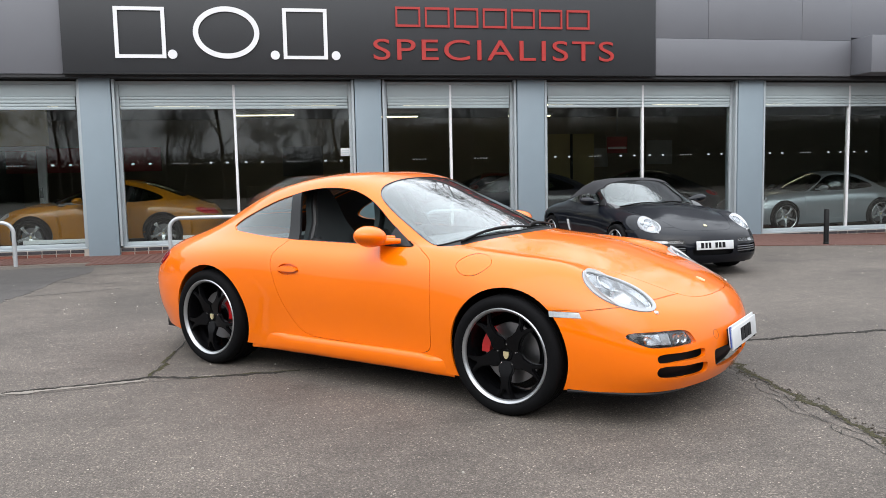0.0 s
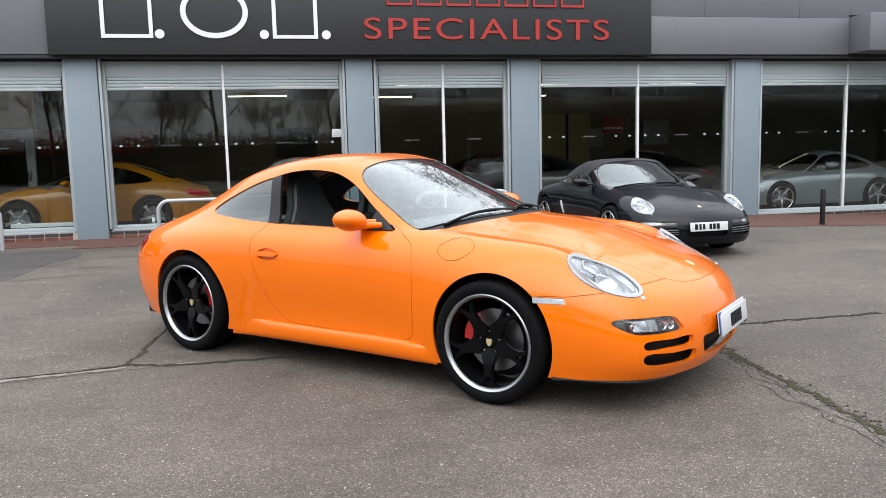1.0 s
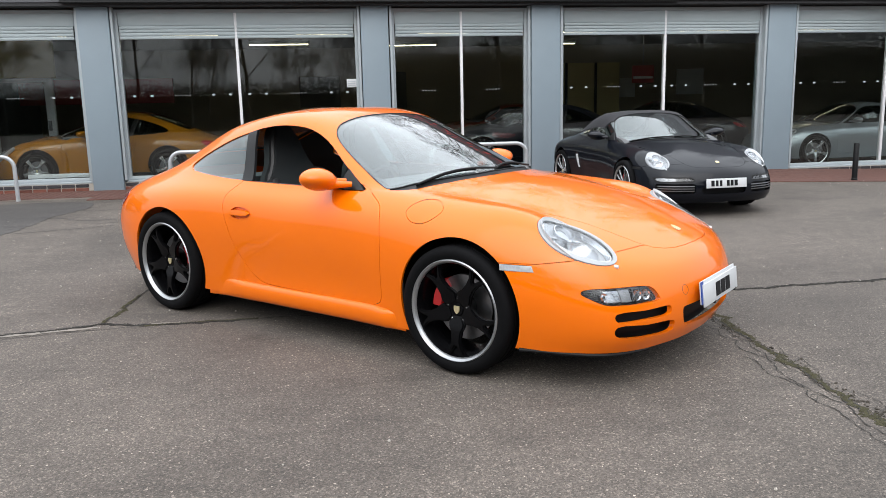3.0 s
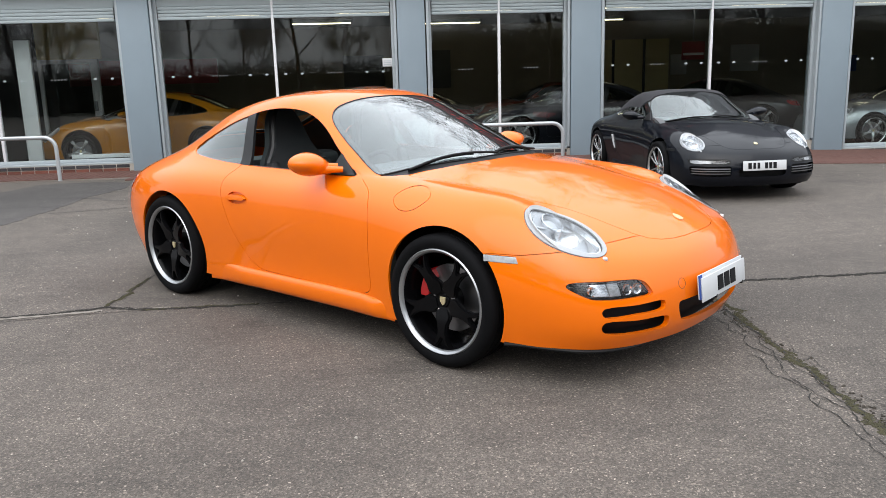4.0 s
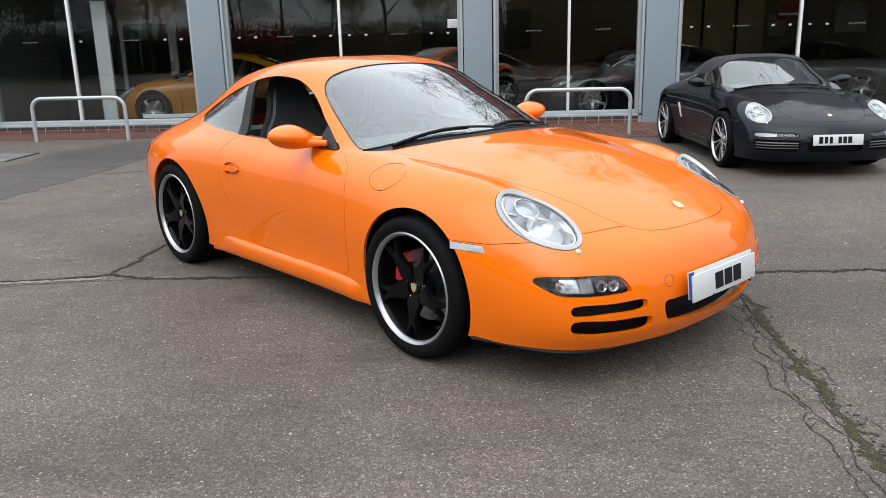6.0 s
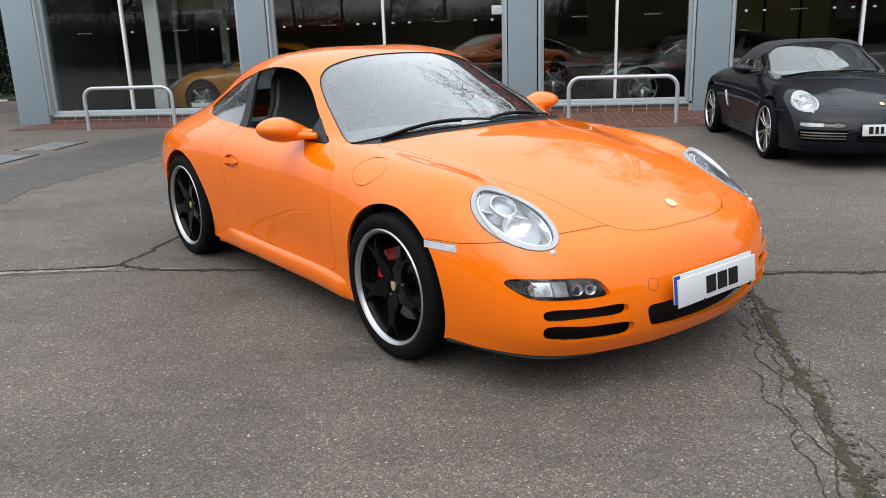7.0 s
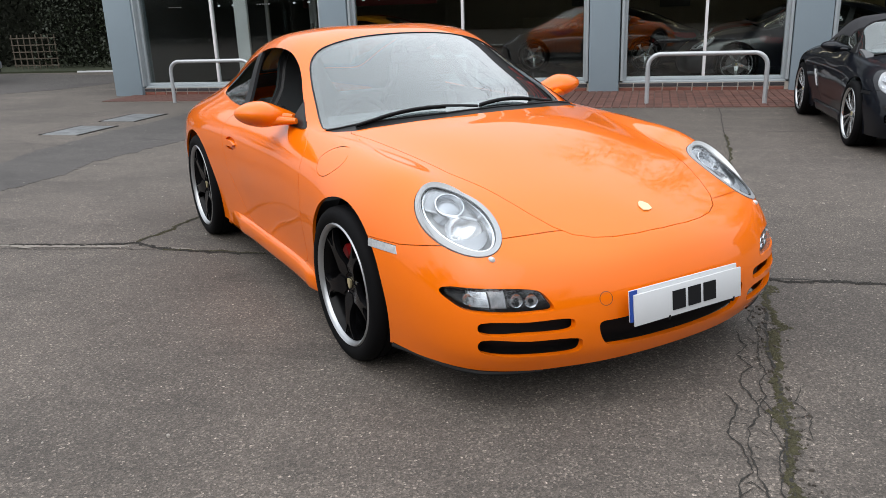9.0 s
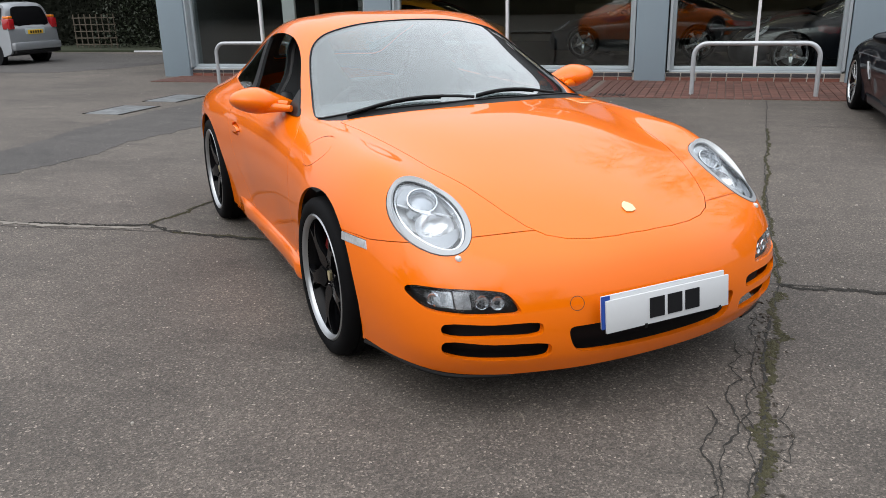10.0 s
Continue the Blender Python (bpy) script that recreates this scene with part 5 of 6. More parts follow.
# slab joints broken open through the asphalt
def crack(name, pts, width, seed, mat, z=.004, rough=.5, step=.035, label="dark broken joint in the asphalt"):
    rnd = random.Random(seed)
    fine = []
    for (xa, ya), (xb, yb) in zip(pts, pts[1:]):
        n = max(2, int(math.hypot(xb - xa, yb - ya) / step))
        for k in range(n):
            fine.append((xa + (xb - xa) * k / n, ya + (yb - ya) * k / n))
    fine.append(pts[-1])
    bm = bmesh.new()
    prev, wob = None, 0.0
    for i, (x, y) in enumerate(fine):
        j = min(i + 1, len(fine) - 1)
        h = max(j - 1, 0)
        dx, dy = fine[j][0] - fine[h][0], fine[j][1] - fine[h][1]
        l = math.hypot(dx, dy) or 1
        wob = wob * .8 + rnd.uniform(-1, 1) * width * rough
        w_ = width * rnd.uniform(.25, 1.15) * (.3 if i in (0, len(fine) - 1) else 1)
        px, py = x - dy / l * wob, y + dx / l * wob
        row = [bm.verts.new((px + dy / l * w_ * s, py - dx / l * w_ * s, z)) for s in (-.5, .5)]
        if prev:
            bm.faces.new((prev[0], prev[1], row[1], row[0]))
        prev = row
    return structure(name, bm, mat, label, 0, "crack")


crack("crack_1", [(-12, 6.6), (-.5, 6.67), (.33, 6.83), (.6, 6.73), (1.4, 6.73), (2.6, 6.75), (4.4, 6.73), (12, 6.85)], .013, 1, CRACK)
crack("crack_2", [(.34, 6.84), (.37, 7.19), (.43, 7.8), (.5, 13.9)], .011, 2, CRACK)
crack("crack_3", [(4.15, 6.7), (4.06, 6.13), (4.03, 5.75), (4.03, 5.4), (4.0, 5.0), (3.97, 4.6), (3.9, 3.0), (3.8, -4)], .015, 3, CRACK)
crack("crack_4", [(4.38, 13.6), (4.29, 11.4), (4.20, 9.6), (4.16, 8.4), (4.15, 6.75)], .011, 4, CRACK)
crack("crack_5", [(4.28, 11.64), (4.8, 11.62), (5.3, 11.6), (9, 11.7)], .011, 5, CRACK)
for k, (pts, w_) in enumerate((([(-2.6, 12.55), (-2.1, 12.5), (-1.5, 12.2), (-1.15, 11.9), (-.78, 11.92)], .05), ([(-1.7, 11.05), (-1.38, 11.13), (-1.0, 11.3), (-.7, 11.36)], .045), ([(-1.9, 13.1), (-1.3, 12.9), (-.6, 12.95)], .03), ([(-1.1, 11.6), (-.5, 11.65), (.1, 11.5)], .02))):
    crack("scuff_%d" % (k + 1), pts, w_, 60 + k, ASPHALT_DARK, .0032, .5, .03, "dark scuffed mark in the worn asphalt")
rnd = random.Random(9)


def main_joint(y):
    return 4.03 + (.03 * (y - 5.4) if y > 5.4 else -.045 * (5.0 - y) * .8 if y < 5.0 else 0)


count = 6
# broken cells beside the wide joint: chains along it, tied across
for off, y0, y1 in ((-.045, 6.35, 3.9), (-.105, 6.0, 3.9), (-.165, 5.4, 4.0), (.06, 5.5, 4.1)):
    y, pts = y0, []
    while y > y1:
        pts.append((main_joint(y) + off + rnd.uniform(-.028, .028), y))
        if rnd.random() < .45 and len(pts) > 1:
            step = .055 if off < 0 else -.05
            crack("crack_%d" % count, [pts[-1], (pts[-1][0] + step * .5, y + rnd.uniform(-.03, .03)), (pts[-1][0] + step, y + rnd.uniform(-.06, .06))], .005, count + 20, CRACK, .0037, .7, .015)
            count += 1
        if off > 0 and rnd.random() < .25 and len(pts) > 2:
            crack("crack_%d" % count, pts, .005, count + 20, CRACK, .0035, .9, .018)
            count += 1
            pts = []
            y -= .2
        y -= rnd.uniform(.06, .13)
    if len(pts) > 2:
        crack("crack_%d" % count, pts, .007, count + 20, CRACK, .0035, .9, .018)
        count += 1
crack("crack_%d" % count, [(-6, 6.44), (-2, 6.5), (-.5, 6.575), (0, 6.655), (.6, 6.728)], .011, 77, CRACK, .0038)
count += 1
SLURRY = material("pale_slab_edge", (0.19, 0.17, 0.145), 0.9, vary=0.25, scale=12, bump=0.5, bump_scale=120)
crack("slab_edge_1", [(-3.0, 6.57), (-.9, 6.62), (-.2, 6.675), (.33, 6.765)], .062, 78, SLURRY, .003, .12, .035, "pale bare concrete slab edge between two joints")
crack("slab_edge_2", [(.42, 6.79), (.62, 6.76), (.9, 6.752)], .035, 79, SLURRY, .003, .2, .035, "pale bare concrete slab edge between two joints")


def moss_bed(name, pts, width, seed, density=900, mat=MOSS, label="brown-green moss and silt filling the broken joint"):
    """Many small flat tufts, thick along a line and thinning out to its sides."""
    rnd = random.Random(seed)
    vs, fs = [], []
    drift = 0.0
    for (xa, ya), (xb, yb) in zip(pts, pts[1:]):
        l = math.hypot(xb - xa, yb - ya)
        n = int(l * density)
        for k in range(n):
            t = k / n
            drift = drift * .985 + rnd.gauss(0, .0022)
            swell = .55 + .45 * math.sin(9.0 * (ya + (yb - ya) * t) + seed) + .25 * math.sin(23.0 * (xa + ya + (yb - ya) * t))
            off = rnd.gauss(0, .36) * width * max(.25, swell) + drift
            x = xa + (xb - xa) * t - (yb - ya) / l * off
            y = ya + (yb - ya) * t + (xb - xa) / l * off
            r, m, a0, h = rnd.uniform(.004, .013), 6, rnd.uniform(0, 6.28), .0032 + rnd.uniform(0, .0022)
            c = len(vs)
            vs.append((x, y, h + .002))
            for q in range(m):
                a, rr = a0 + 6.283 * q / m, r * rnd.uniform(.5, 1.25)
                vs.append((x + rr * math.cos(a), y + rr * math.sin(a), h - .0028))
            fs += [(c, c + 1 + q, c + 1 + (q + 1) % m) for q in range(m)]
    me = bpy.data.meshes.new(name)
    me.from_pydata(vs, [], fs)
    return tagged(link(name, me, mat, None, "", 0), label, "moss", "", "stuff")


moss_bed("moss_bed", [(4.13, 6.62), (4.09, 6.3), (4.07, 6.05), (4.06, 5.75), (4.035, 5.4), (4.01, 5.0), (3.97, 4.6), (3.93, 3.8)], .036, 80, 800)
moss_bed("moss_bed", [(.33, 6.86), (.37, 7.1), (.40, 7.6)], .022, 82, 500)
moss_bed("moss_bed", [(4.3, 11.4), (4.22, 9.9), (4.16, 8.4), (4.15, 6.75)], .018, 83, 220, label="thin line of moss in the slab joint")
moss_bed("moss_bed", [(.6, 6.735), (1.3, 6.73)], .016, 84, 350, label="thin line of moss in the slab joint")
moss_bed("silt_bed", [(4.15, 6.72), (4.8, 6.735), (5.8, 6.75)], .022, 85, 700, CRACK, "dark silt and crumbs in the slab joint")
moss_bed("silt_bed", [(-.5, 6.665), (.33, 6.82), (.6, 6.74), (1.2, 6.73)], .018, 86, 600, CRACK, "dark silt and crumbs in the slab joint")
rnd = random.Random(4)
bm = bmesh.new()
for k in range(420):
    x, y = rnd.uniform(-6, 11), rnd.uniform(3.2, 13.4)
    r_ = rnd.uniform(.003, .008)
    q = bmesh.ops.create_icosphere(bm, subdivisions=1, radius=r_, matrix=pose(x, y, r_ * .3, rnd.uniform(0, 360), rnd.uniform(0, 360), 0))
grit = part("loose_grit", bm, MORTAR)
tagged(grit, "scattered pale loose grit on the asphalt", "grit", kind="stuff")
RUBBLE = material("broken_asphalt", (0.07, 0.06, 0.05), 0.9, vary=0.3, scale=60)
bm = bmesh.new()
for k in range(260):
    y = rnd.uniform(4.0, 6.5)
    x = main_joint(y) + rnd.gauss(0, .03)
    r_ = rnd.uniform(.004, .012)
    bmesh.ops.create_icosphere(bm, subdivisions=1, radius=r_, matrix=pose(x, y, r_ * .2, rnd.uniform(0, 360), rnd.uniform(0, 360), 0) @ Matrix.Diagonal((1, .8, .5, 1)))
rubble = part("rubble", bm, RUBBLE)
tagged(rubble, "crumbled asphalt lumps in the broken joint", "rubble", kind="stuff")


# ---- the other cars ----
def reshaped(y=1.0, x=1.0, z=1.0, rear=None):
    out = []
    for i, line in enumerate(LINES):
        row = []
        for k, (a, b, c) in enumerate(line):
            if rear and k in rear and i >= 5:
                c = c * rear[k] if c > .8 else c
            row.append((a * x, b * y, c * z))
        out.append(row)
    return out


LOW = (4, 4)
roadster = make_car(reshaped(.985, 1.0, .962, {9: .985, 10: .95, 11: .90, 12: .95}), car_pose(6.126, 11.946, -88.1) @ Matrix.Scale(.935, 4), "black two-seat roadster with its fabric roof up", BLACK_PAINT, (5, 5), "split", ALLOY, ALLOY, roof=FABRIC, plate=(.41, [(-.20, -.16), (-.14, -.11), (-.09, -.06), (.0, .035), (.05, .085), (.10, .14)], False), axles=(1.19, -1.19), slatted=True, name="roadster")
classic = make_car(reshaped(.90, .955, 1.0), car_pose(-2.08, 17.35, 180), "ochre classic sports coupe with silver star wheels inside the showroom", GOLD_PAINT, LOW, "five", ALLOY, TRIM, caliper=STEEL, axles=(1.12, -1.12), wheel_r=(.315, .315), seal=CHROME, simple=True, name="classic_coupe")
silver = make_car(reshaped(.98, .99, .99), car_pose(12.95, 17.45, 180) @ pose(0, 0, -.125), "silver mid-engined coupe inside the showroom", SILVER_PAINT, LOW, "five", ALLOY, ALLOY, caliper=STEEL, simple=True, name="silver_coupe")


def repainted(m, name, label, paint):
    """A copy of the silver coupe in another colour."""
    ob = copy_thing(silver, m)
    ob.name = name
    tagged(ob, label)
    for o in ob.children_recursive:
        if o.type == "MESH" and o.data.materials and o.data.materials[0] == SILVER_PAINT:
            o.data = o.data.copy()
            o.data.materials[0] = paint
    return ob


dark = repainted(car_pose(6.02, 17.6, 180), "dark_coupe", "dark blue coupe with pale wheels inside the showroom", DARK_PAINT)
# more of the same behind
copy_thing(dark, car_pose(2.3, 20.6, 172))
copy_thing(dark, car_pose(9.6, 19.8, 170))
repainted(car_pose(6.3, 21.6, 176), "red_coupe", "red-orange coupe at the back of the showroom", RUST_PAINT)
bpy.data.scenes.remove(LAB)


# ---- yard, trees and distance ----
def make_suv(m):
    """A small tall estate car, seen from far behind."""
    suv = empty("estate_car", m, "silver compact estate car parked in the side yard", "car")
    side = rounded([(1.95, .30), (1.98, .55), (1.90, .80), (1.45, .95), (.95, 1.02), (.30, 1.55), (-.2, 1.64), (-1.3, 1.66), (-1.72, 1.60), (-1.86, 1.10), (-1.95, .95), (-1.97, .50), (-1.90, .30), (0, .24)], 5)
    bm = bmesh.new()
    rings = []
    for y in (-.84, -.82, -.70, -.35, 0, .35, .70, .82, .84):
        k = abs(y) / .84
        rings.append([bm.verts.new((px * (1 - .03 * k ** 4), y * (1 if pz < .95 else 1 - .24 * (pz - .95) / .7), pz - (.05 * k ** 4 if pz > 1.2 else 0))) for px, pz in side])
    n = len(side)
    for a, b in zip(rings, rings[1:]):
        for i in range(n):
            bm.faces.new((a[i], a[(i + 1) % n], b[(i + 1) % n], b[i]))
    bm.faces.new(rings[0][::-1])
    bm.faces.new(rings[-1])
    bmesh.ops.recalc_face_normals(bm, faces=bm.faces)
    part("body", bm, SUV_SILVER, suv, "", 0.7)
    bm = prism(rounded([(-.58, 1.06), (-.55, 1.42), (-.47, 1.51), (0, 1.53), (.47, 1.51), (.55, 1.42), (.58, 1.06), (0, 1.04)], 3), -.01, .01, "x")
    bmesh.ops.transform(bm, matrix=pose(-1.80, 0, 0) @ Matrix.Shear("XZ", 4, (0, 0)), verts=bm.verts)
    for v in bm.verts:
        v.co.x += (v.co.z - 1.10) * .26 - .075
    part("rear_window", bm, RIM_BLACK, suv, "dark rear window")
    for s in (-1, 1):
        for x0, x1 in ((.55, -.25), (-.31, -1.05), (-1.12, -1.62)):
            bm = prism([(x0 - .12 if x0 > .3 else x0, 1.08), (x0 - .42 if x0 > .3 else x0, 1.50), (x1, 1.50), (x1, 1.08)], -.006, .006)
            for v in bm.verts:
                v.co.y += s * (.846 * (1 - .24 * (v.co.z - .95) / .7))
            part("side_window", bm, RIM_BLACK, suv, "dark side window")
        lamp = part("tail_lamp", box(-1.965, s * .74 - .09, .94, -1.70, s * .74 + .09, 1.22, .03), LENS_RED, suv, "red tail lamp")
        part("amber_lens", box(-1.945, s * .73 - .06, 1.222, -1.72, s * .73 + .07, 1.29, .02), LENS_AMBER, lamp, "amber upper lens")
        for x in (1.22, -1.22):
            make_wheel(suv, x, s, .31, .74, "five", ALLOY, ALLOY, .2, STEEL)
            part("wheel_arch", cylinder_y(x, .31, .36, s * .70, s * .852, 32), INK, suv)
    bumper = part("rear_bumper", box(-2.04, -.82, .38, -1.80, .82, .60, .05), SUV_SILVER, suv)
    part("bumper_foot", box(-2.01, -.78, .28, -1.78, .78, .385, .03), TRIM, bumper, "black plastic bumper foot")
    part("plate_recess", box(-1.972, -.34, .76, -1.955, .34, .95, .006), SHUTTER, suv)
    plate = part("number_plate", box(-1.985, -.26, .80, -1.965, .26, .91, .004), PLATE_YELLOW, suv, "yellow registration plate with plain bars")
    for k in range(5):
        part("bar", box(-1.99, -.20 + k * .085, .82, -1.983, -.15 + k * .085, .89), INK, plate)
    return suv


make_suv(car_pose(-13.85, 18.35, 180) @ Matrix.Scale(.88, 4))


def leaf_mass(name, label, category, boxes, count, size, mat, seed):
    """An evergreen mass: many small leaves round a loose core."""
    rnd = np.random.default_rng(seed)
    vs, fs = [], []
    for (x0, y0, z0, x1, y1, z1), share in boxes:
        n = int(count * share)
        c = rnd.uniform((x0, y0, z0), (x1, y1, z1), (n, 3))
        edge = rnd.integers(0, 3, n)
        c[edge == 0, 1] = y0 + rnd.normal(0, .18, (edge == 0).sum())
        c[edge == 1, 2] = z1 + rnd.normal(0, .25, (edge == 1).sum())
        a = rnd.normal(size=(n, 3))
        a /= np.linalg.norm(a, axis=1)[:, None]
        b = np.cross(a, rnd.normal(size=(n, 3)))
        b /= np.linalg.norm(b, axis=1)[:, None]
        s = rnd.uniform(.5, 1.3, n)[:, None] * size
        for p, u, w in zip(c, a * s, b * s * .55):
            k = len(vs)
            vs += [tuple(p - u), tuple(p + w), tuple(p + u), tuple(p - w)]
            fs.append((k, k + 1, k + 2, k + 3))
    me = bpy.data.meshes.new(name)
    me.from_pydata(vs, [], fs)
    ob = link(name, me, mat, None, "", 0)
    return tagged(ob, label, category, "", "stuff")


# the last box is an unseen overhang, added to shade the leaves below
leaf_mass("hedge", "dark overgrown evergreen hedge behind the side yard, with an unseen overhang added to shade it", "hedge", [((-34, 24.2, 0, -8.5, 26.5, 4.2), .6), ((-34, 25.5, 2, -7.5, 28, 7.5), .3), ((-34, 22.3, 3.6, -7.2, 26, 8.5), .5)], 70000, .075, LEAF, 3)
leaf_mass("ivy", "pale ivy climbing over the timber trellis", "ivy", [((-14.4, 22.95, 0, -9.0, 23.7, 2.8), 1.0)], 6500, .05, LEAF_LIGHT, 5)
leaf_mass("far_hedge", "dark evergreen belt across the road", "hedge", [((-60, -24, 0, 5, -20, 2.5), .35), ((5, -24, 0, 60, -20, 4.3), .4), ((8, -23.5, 3.5, 60, -20.5, 5.4), .1), ((12, -23, 4, 60, -20.5, 6.6), .15)], 130000, .09, LEAF, 7)
leaf_mass("shrubbery", "tall leafy evergreen shrubs at the edge of the yard", "shrub", [((-32, -13, 0, -17.5, -9.5, 4.2), .7), ((-30, -13.5, 3, -22, -10, 5.6), .2), ((-21, -13, 3, -18.5, -10, 5.0), .1)], 30000, .085, LEAF_LIGHT, 8)
core = part("hedge_core", box(-36, 25.2, 0, -6.4, 28.5, 5.2, .3), LEAF)
tagged(core, "dark inner wood of the evergreen hedge", "hedge", kind="stuff")
core = part("far_hedge_core", joined(box(-62, -24.5, 0, 5, -21, 2.2, .3), box(5, -24.5, 0, 62, -21, 4.0, .3)), LEAF)
tagged(core, "dark inner wood of the evergreen belt", "hedge", kind="stuff")

trellis = empty("trellis", pose(-15.35, 23.05, .05), "weathered square timber trellis in front of the hedge", "trellis")
for k in range(8):
    part("upright", box(k * .22, -.01, 0, k * .22 + .03, .012, 1.0), TIMBER, trellis)
for k in range(5):
    part("rail", box(-.02, -.024, .08 + k * .2, 1.62, -.011, .11 + k * .2), TIMBER, trellis)
kerb = part("timber_edging", box(-12.2, 21.84, 0, -10.9, 21.89, .045, .008), WHITE_PLASTIC)
tagged(kerb, "pale edging board along the grass verge", "edging")


def bare_tree(name, seed, height, label):
    """A leafless tree: trunk, limbs and fine twigs."""
    rnd = random.Random(seed)
    tree = empty(name, pose(0, 0, 0), label, "tree", "bare trees")
    trunk, twigs = bmesh.new(), bmesh.new()

    def grow(p, d, length, r, level):
        pts, tp = [p], [1.0]
        n = 5 if level < 2 else 3
        q, dd = Vector(p), Vector(d)
        for k in range(n):
            dd = (dd + Vector((rnd.uniform(-1, 1), rnd.uniform(-1, 1), rnd.uniform(-.4, .8))) * .16).normalized()
            q = q + dd * (length / n)
            pts.append(q.copy())
            tp.append(1 - .6 * (k + 1) / n)
        tube(pts, r, 8 if level == 0 else 5 if level < 2 else 3, tp, trunk if level < 2 else twigs)
        if level >= 4:
            return
        for k in range((11, 9, 7, 5)[level]):
            t = rnd.uniform(.3 if level else .35, 1.0)
            i = min(int(t * n), n - 1)
            base = pts[i].lerp(pts[i + 1], t * n - i)
            ang, lean = rnd.uniform(0, 2 * math.pi), rnd.uniform(.5, 1.0)
            side = dd.orthogonal().normalized()
            side = Matrix.Rotation(ang, 3, dd) @ side
            nd = (dd * (1 - lean * .5) + side * lean + Vector((0, 0, .25))).normalized()
            grow(base, nd, length * rnd.uniform(.38, .62), r * (1 - .6 * t) * .38 + .0065, level + 1)

    grow(Vector((0, 0, -.1)), Vector((0, 0, 1)), height * .75, height * .012, 0)
    part("trunk", trunk, BARK, tree, "", 0.8)
    part("crown", twigs, BARK, tree, "bare winter twigs", 0)
    return tree


tree_a = bare_tree("bare_tree", 11, 11, "tall leafless winter tree with fine twigs")
tree_b = bare_tree("bare_tree", 12, 9, "leafless winter tree with spreading limbs")
tree_a.matrix_world = pose(-17, -15, 0)
tree_b.matrix_world = pose(-11, -17, 0, 0, 0, 40)
rnd = random.Random(21)
for k in range(30):
    src = tree_a if k % 2 else tree_b
    tall = rnd.uniform(1.0, 1.3) if k % 3 == 0 else rnd.uniform(.42, .62)
    copy_thing(src, pose(-36 + k * 2.3 + rnd.uniform(-1.0, 1.0), rnd.uniform(-22, -17) if k % 3 == 0 else rnd.uniform(-19, -13.5), 0, 0, 0, rnd.uniform(0, 360)) @ Matrix.Scale(tall, 4))
for k in range(5):
    src = tree_b if k % 2 else tree_a
    copy_thing(src, pose(9 + k * 4.4 + rnd.uniform(-1.5, 1.5), rnd.uniform(27.5, 30), 0, 0, 0, rnd.uniform(0, 360)) @ Matrix.Scale(1.35, 4))

# ---- bricks and pavers ----
BRICK_DARK = material("blue_engineering_brick", (0.028, 0.025, 0.028), 0.7, vary=0.2, scale=14, bump=0.4, bump_scale=140, islands=0.5)


def block_mesh(name, sx, sy, sz, mat, bevel=.004):
    bm = bmesh.new()
    add_box(bm, 0, 0, 0, sx, sy, sz)
    bmesh.ops.bevel(bm, geom=[e for e in bm.edges if all(v.co.z > sz / 2 for v in e.verts) or abs(e.verts[0].co.z - e.verts[1].co.z) > sz / 2], offset=bevel, segments=1, affect="EDGES")
    me = bpy.data.meshes.new(name)
    bm.to_mesh(me)
    bm.free()
    me.materials.append(mat)
    return me


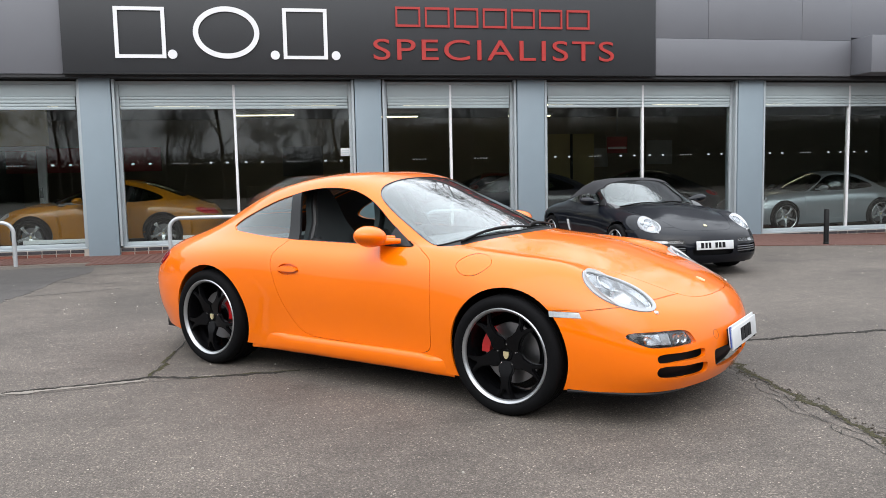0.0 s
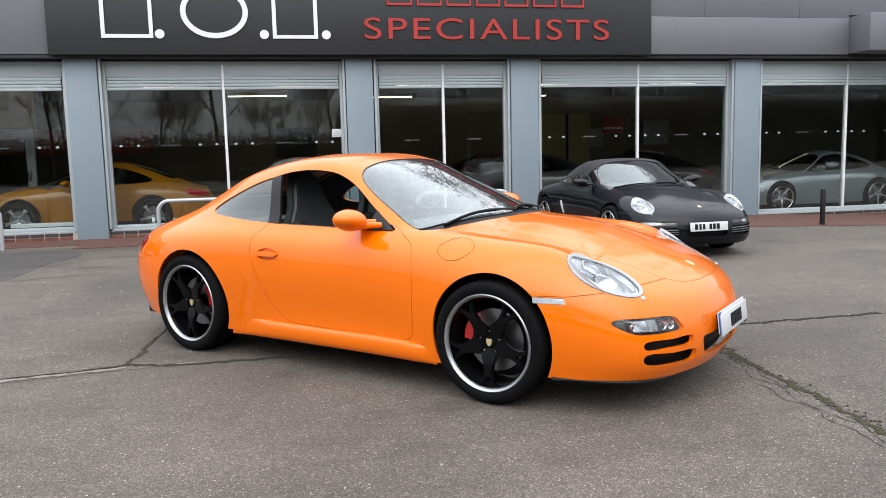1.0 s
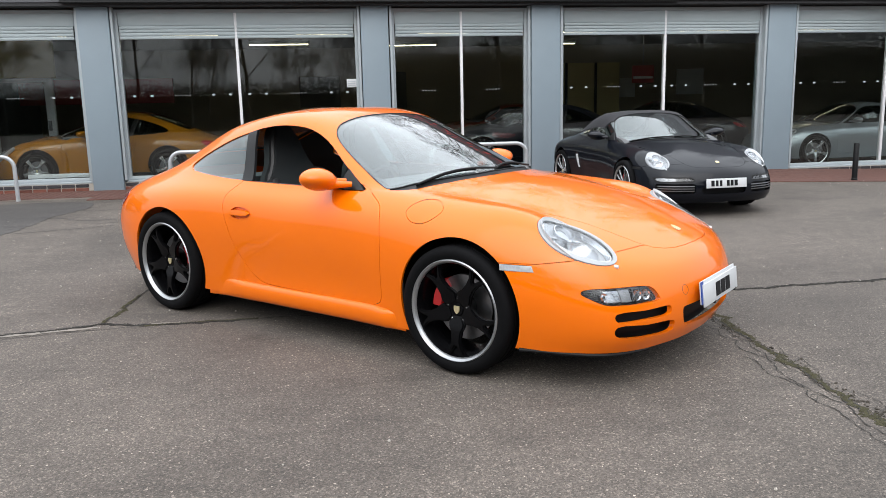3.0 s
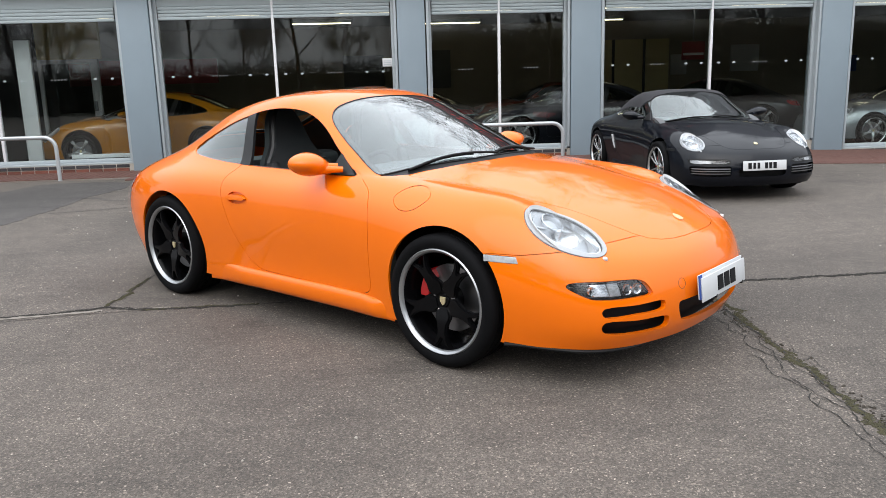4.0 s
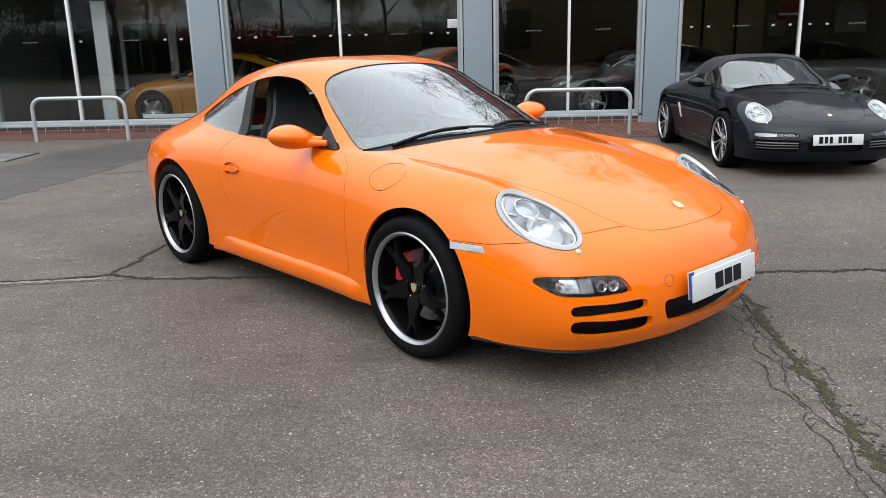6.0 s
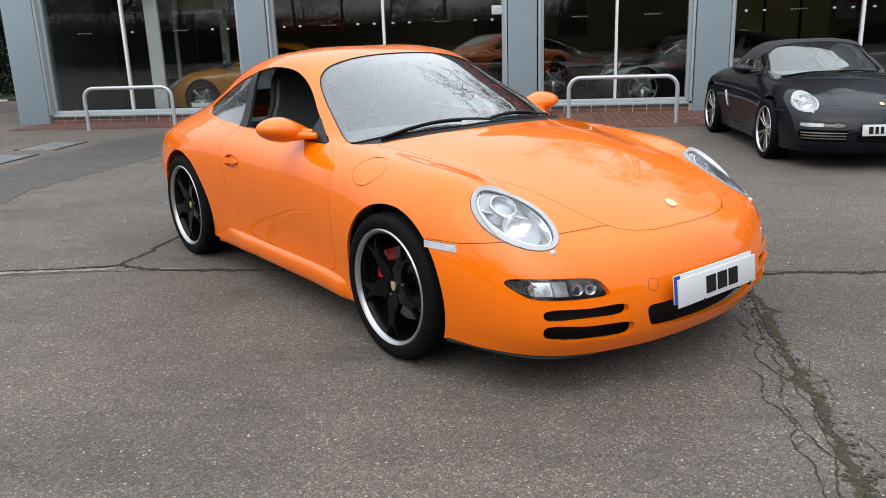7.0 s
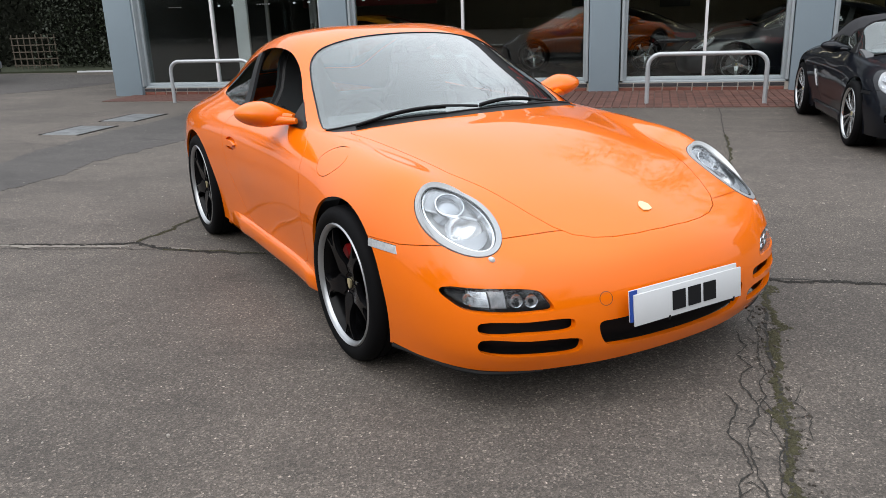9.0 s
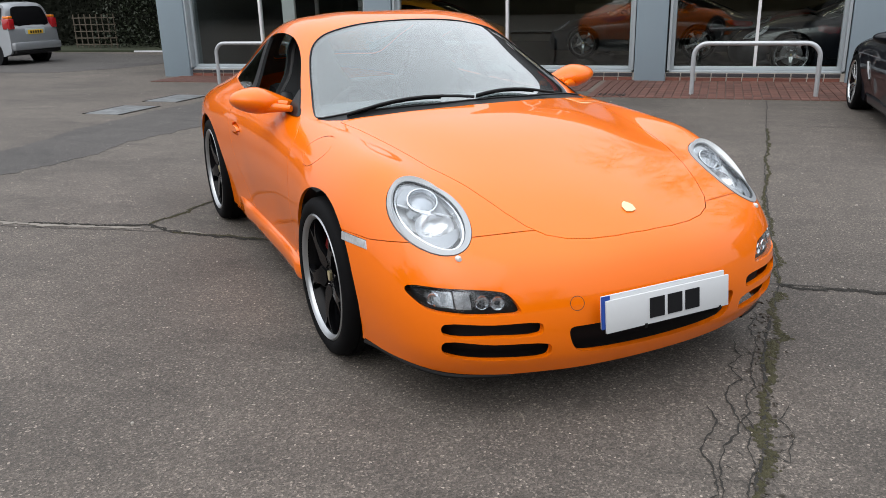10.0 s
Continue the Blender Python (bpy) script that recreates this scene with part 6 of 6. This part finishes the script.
plinth = structure("plinth", joined(box(-5.74, 15.715, -.05, 10.3, 15.9, .134), box(10.3, 15.715, -.4, 14.8, 15.9, -.056)), MORTAR, "low brick plinth under the shop windows")
red_brick, dark_brick = block_mesh("brick", .208, .10, .060, BRICK), block_mesh("brick", .208, .10, .050, BRICK_DARK)
rnd = random.Random(5)
for a, b in ((-5.74, -2.05), (-1.56, 2.52), (2.99, 5.52), (6.04, 10.03), (10.57, 14.8)):
    for row, (z, me, sh) in enumerate(((.002, red_brick, 0), (.077, dark_brick, .11))):
        x = a + .01
        if sh:
            x += .005
        while x + .215 < b:
            ob = new("brick", me)
            ob.parent = plinth
            ob.location = (x, 15.70 + rnd.uniform(-.002, .002), z - (.19 if a > 10 else 0))
            x += .225

PAVING_SAND = material("paving_sand", (0.12, 0.095, 0.08), 0.9, vary=0.25, scale=14, bump=0.4, bump_scale=160)


def paving_bed():
    bm = sheet([(8.2, 13.2), (9, 13.2), (10, 13.2), (12, 13.2), (14, 13.2), (15, 13.2), (15, 15.72), (14, 15.72), (12, 15.72), (10, 15.72), (9, 15.72), (8.2, 15.72)], -.05, .004)
    for v in bm.verts:
        v.co.z += slope(v.co.x, 13.2)
    bmesh.ops.triangulate(bm, faces=bm.faces)
    return bm


apron_bed = structure("pavement", joined(sheet([(-5.95, 14.7), (-1.8, 14.5), (2.1, 14.25), (2.1, 15.72), (-5.95, 15.72)], -.05, .004), sheet([(2.1, 13.64), (8.2, 13.62), (8.2, 15.72), (2.1, 15.72)], -.05, .004), paving_bed()), PAVING_SAND, "red block paving along the shop front")
paver_me = block_mesh("paver", .104, .204, .03, PAVER, .005)
pv = np.array([v.co for v in paver_me.vertices])
pf = [list(p.vertices) for p in paver_me.polygons]
vs, fs = [], []
for x0, x1, y0 in ((-5.94, 2.1, 14.26), (2.1, 8.2, 13.65), (8.2, 14.9, 13.22)):
    x, i = x0, 0
    while x + .1 < x1:
        y = y0 if x > -1.8 else 14.72
        while y < 15.68:
            loc = (x, y, -.014 + rnd.uniform(-.0015, .0015) + slope(x, y))
            if 2.75 < x < 5.65:
                ob = new("paver", paver_me)
                ob.parent = apron_bed
                ob.location = loc
            else:
                k = len(vs)
                vs += [tuple(p + np.array(loc)) for p in pv]
                fs += [[q + k for q in f] for f in pf]
            y += .212
        x += .112
        i += 1
me = bpy.data.meshes.new("paver_field")
me.from_pydata(vs, [], fs)
field = link("paver_field", me, PAVER, apron_bed, "", 0)
tagged(field, "weathered red paving blocks", kind="stuff")
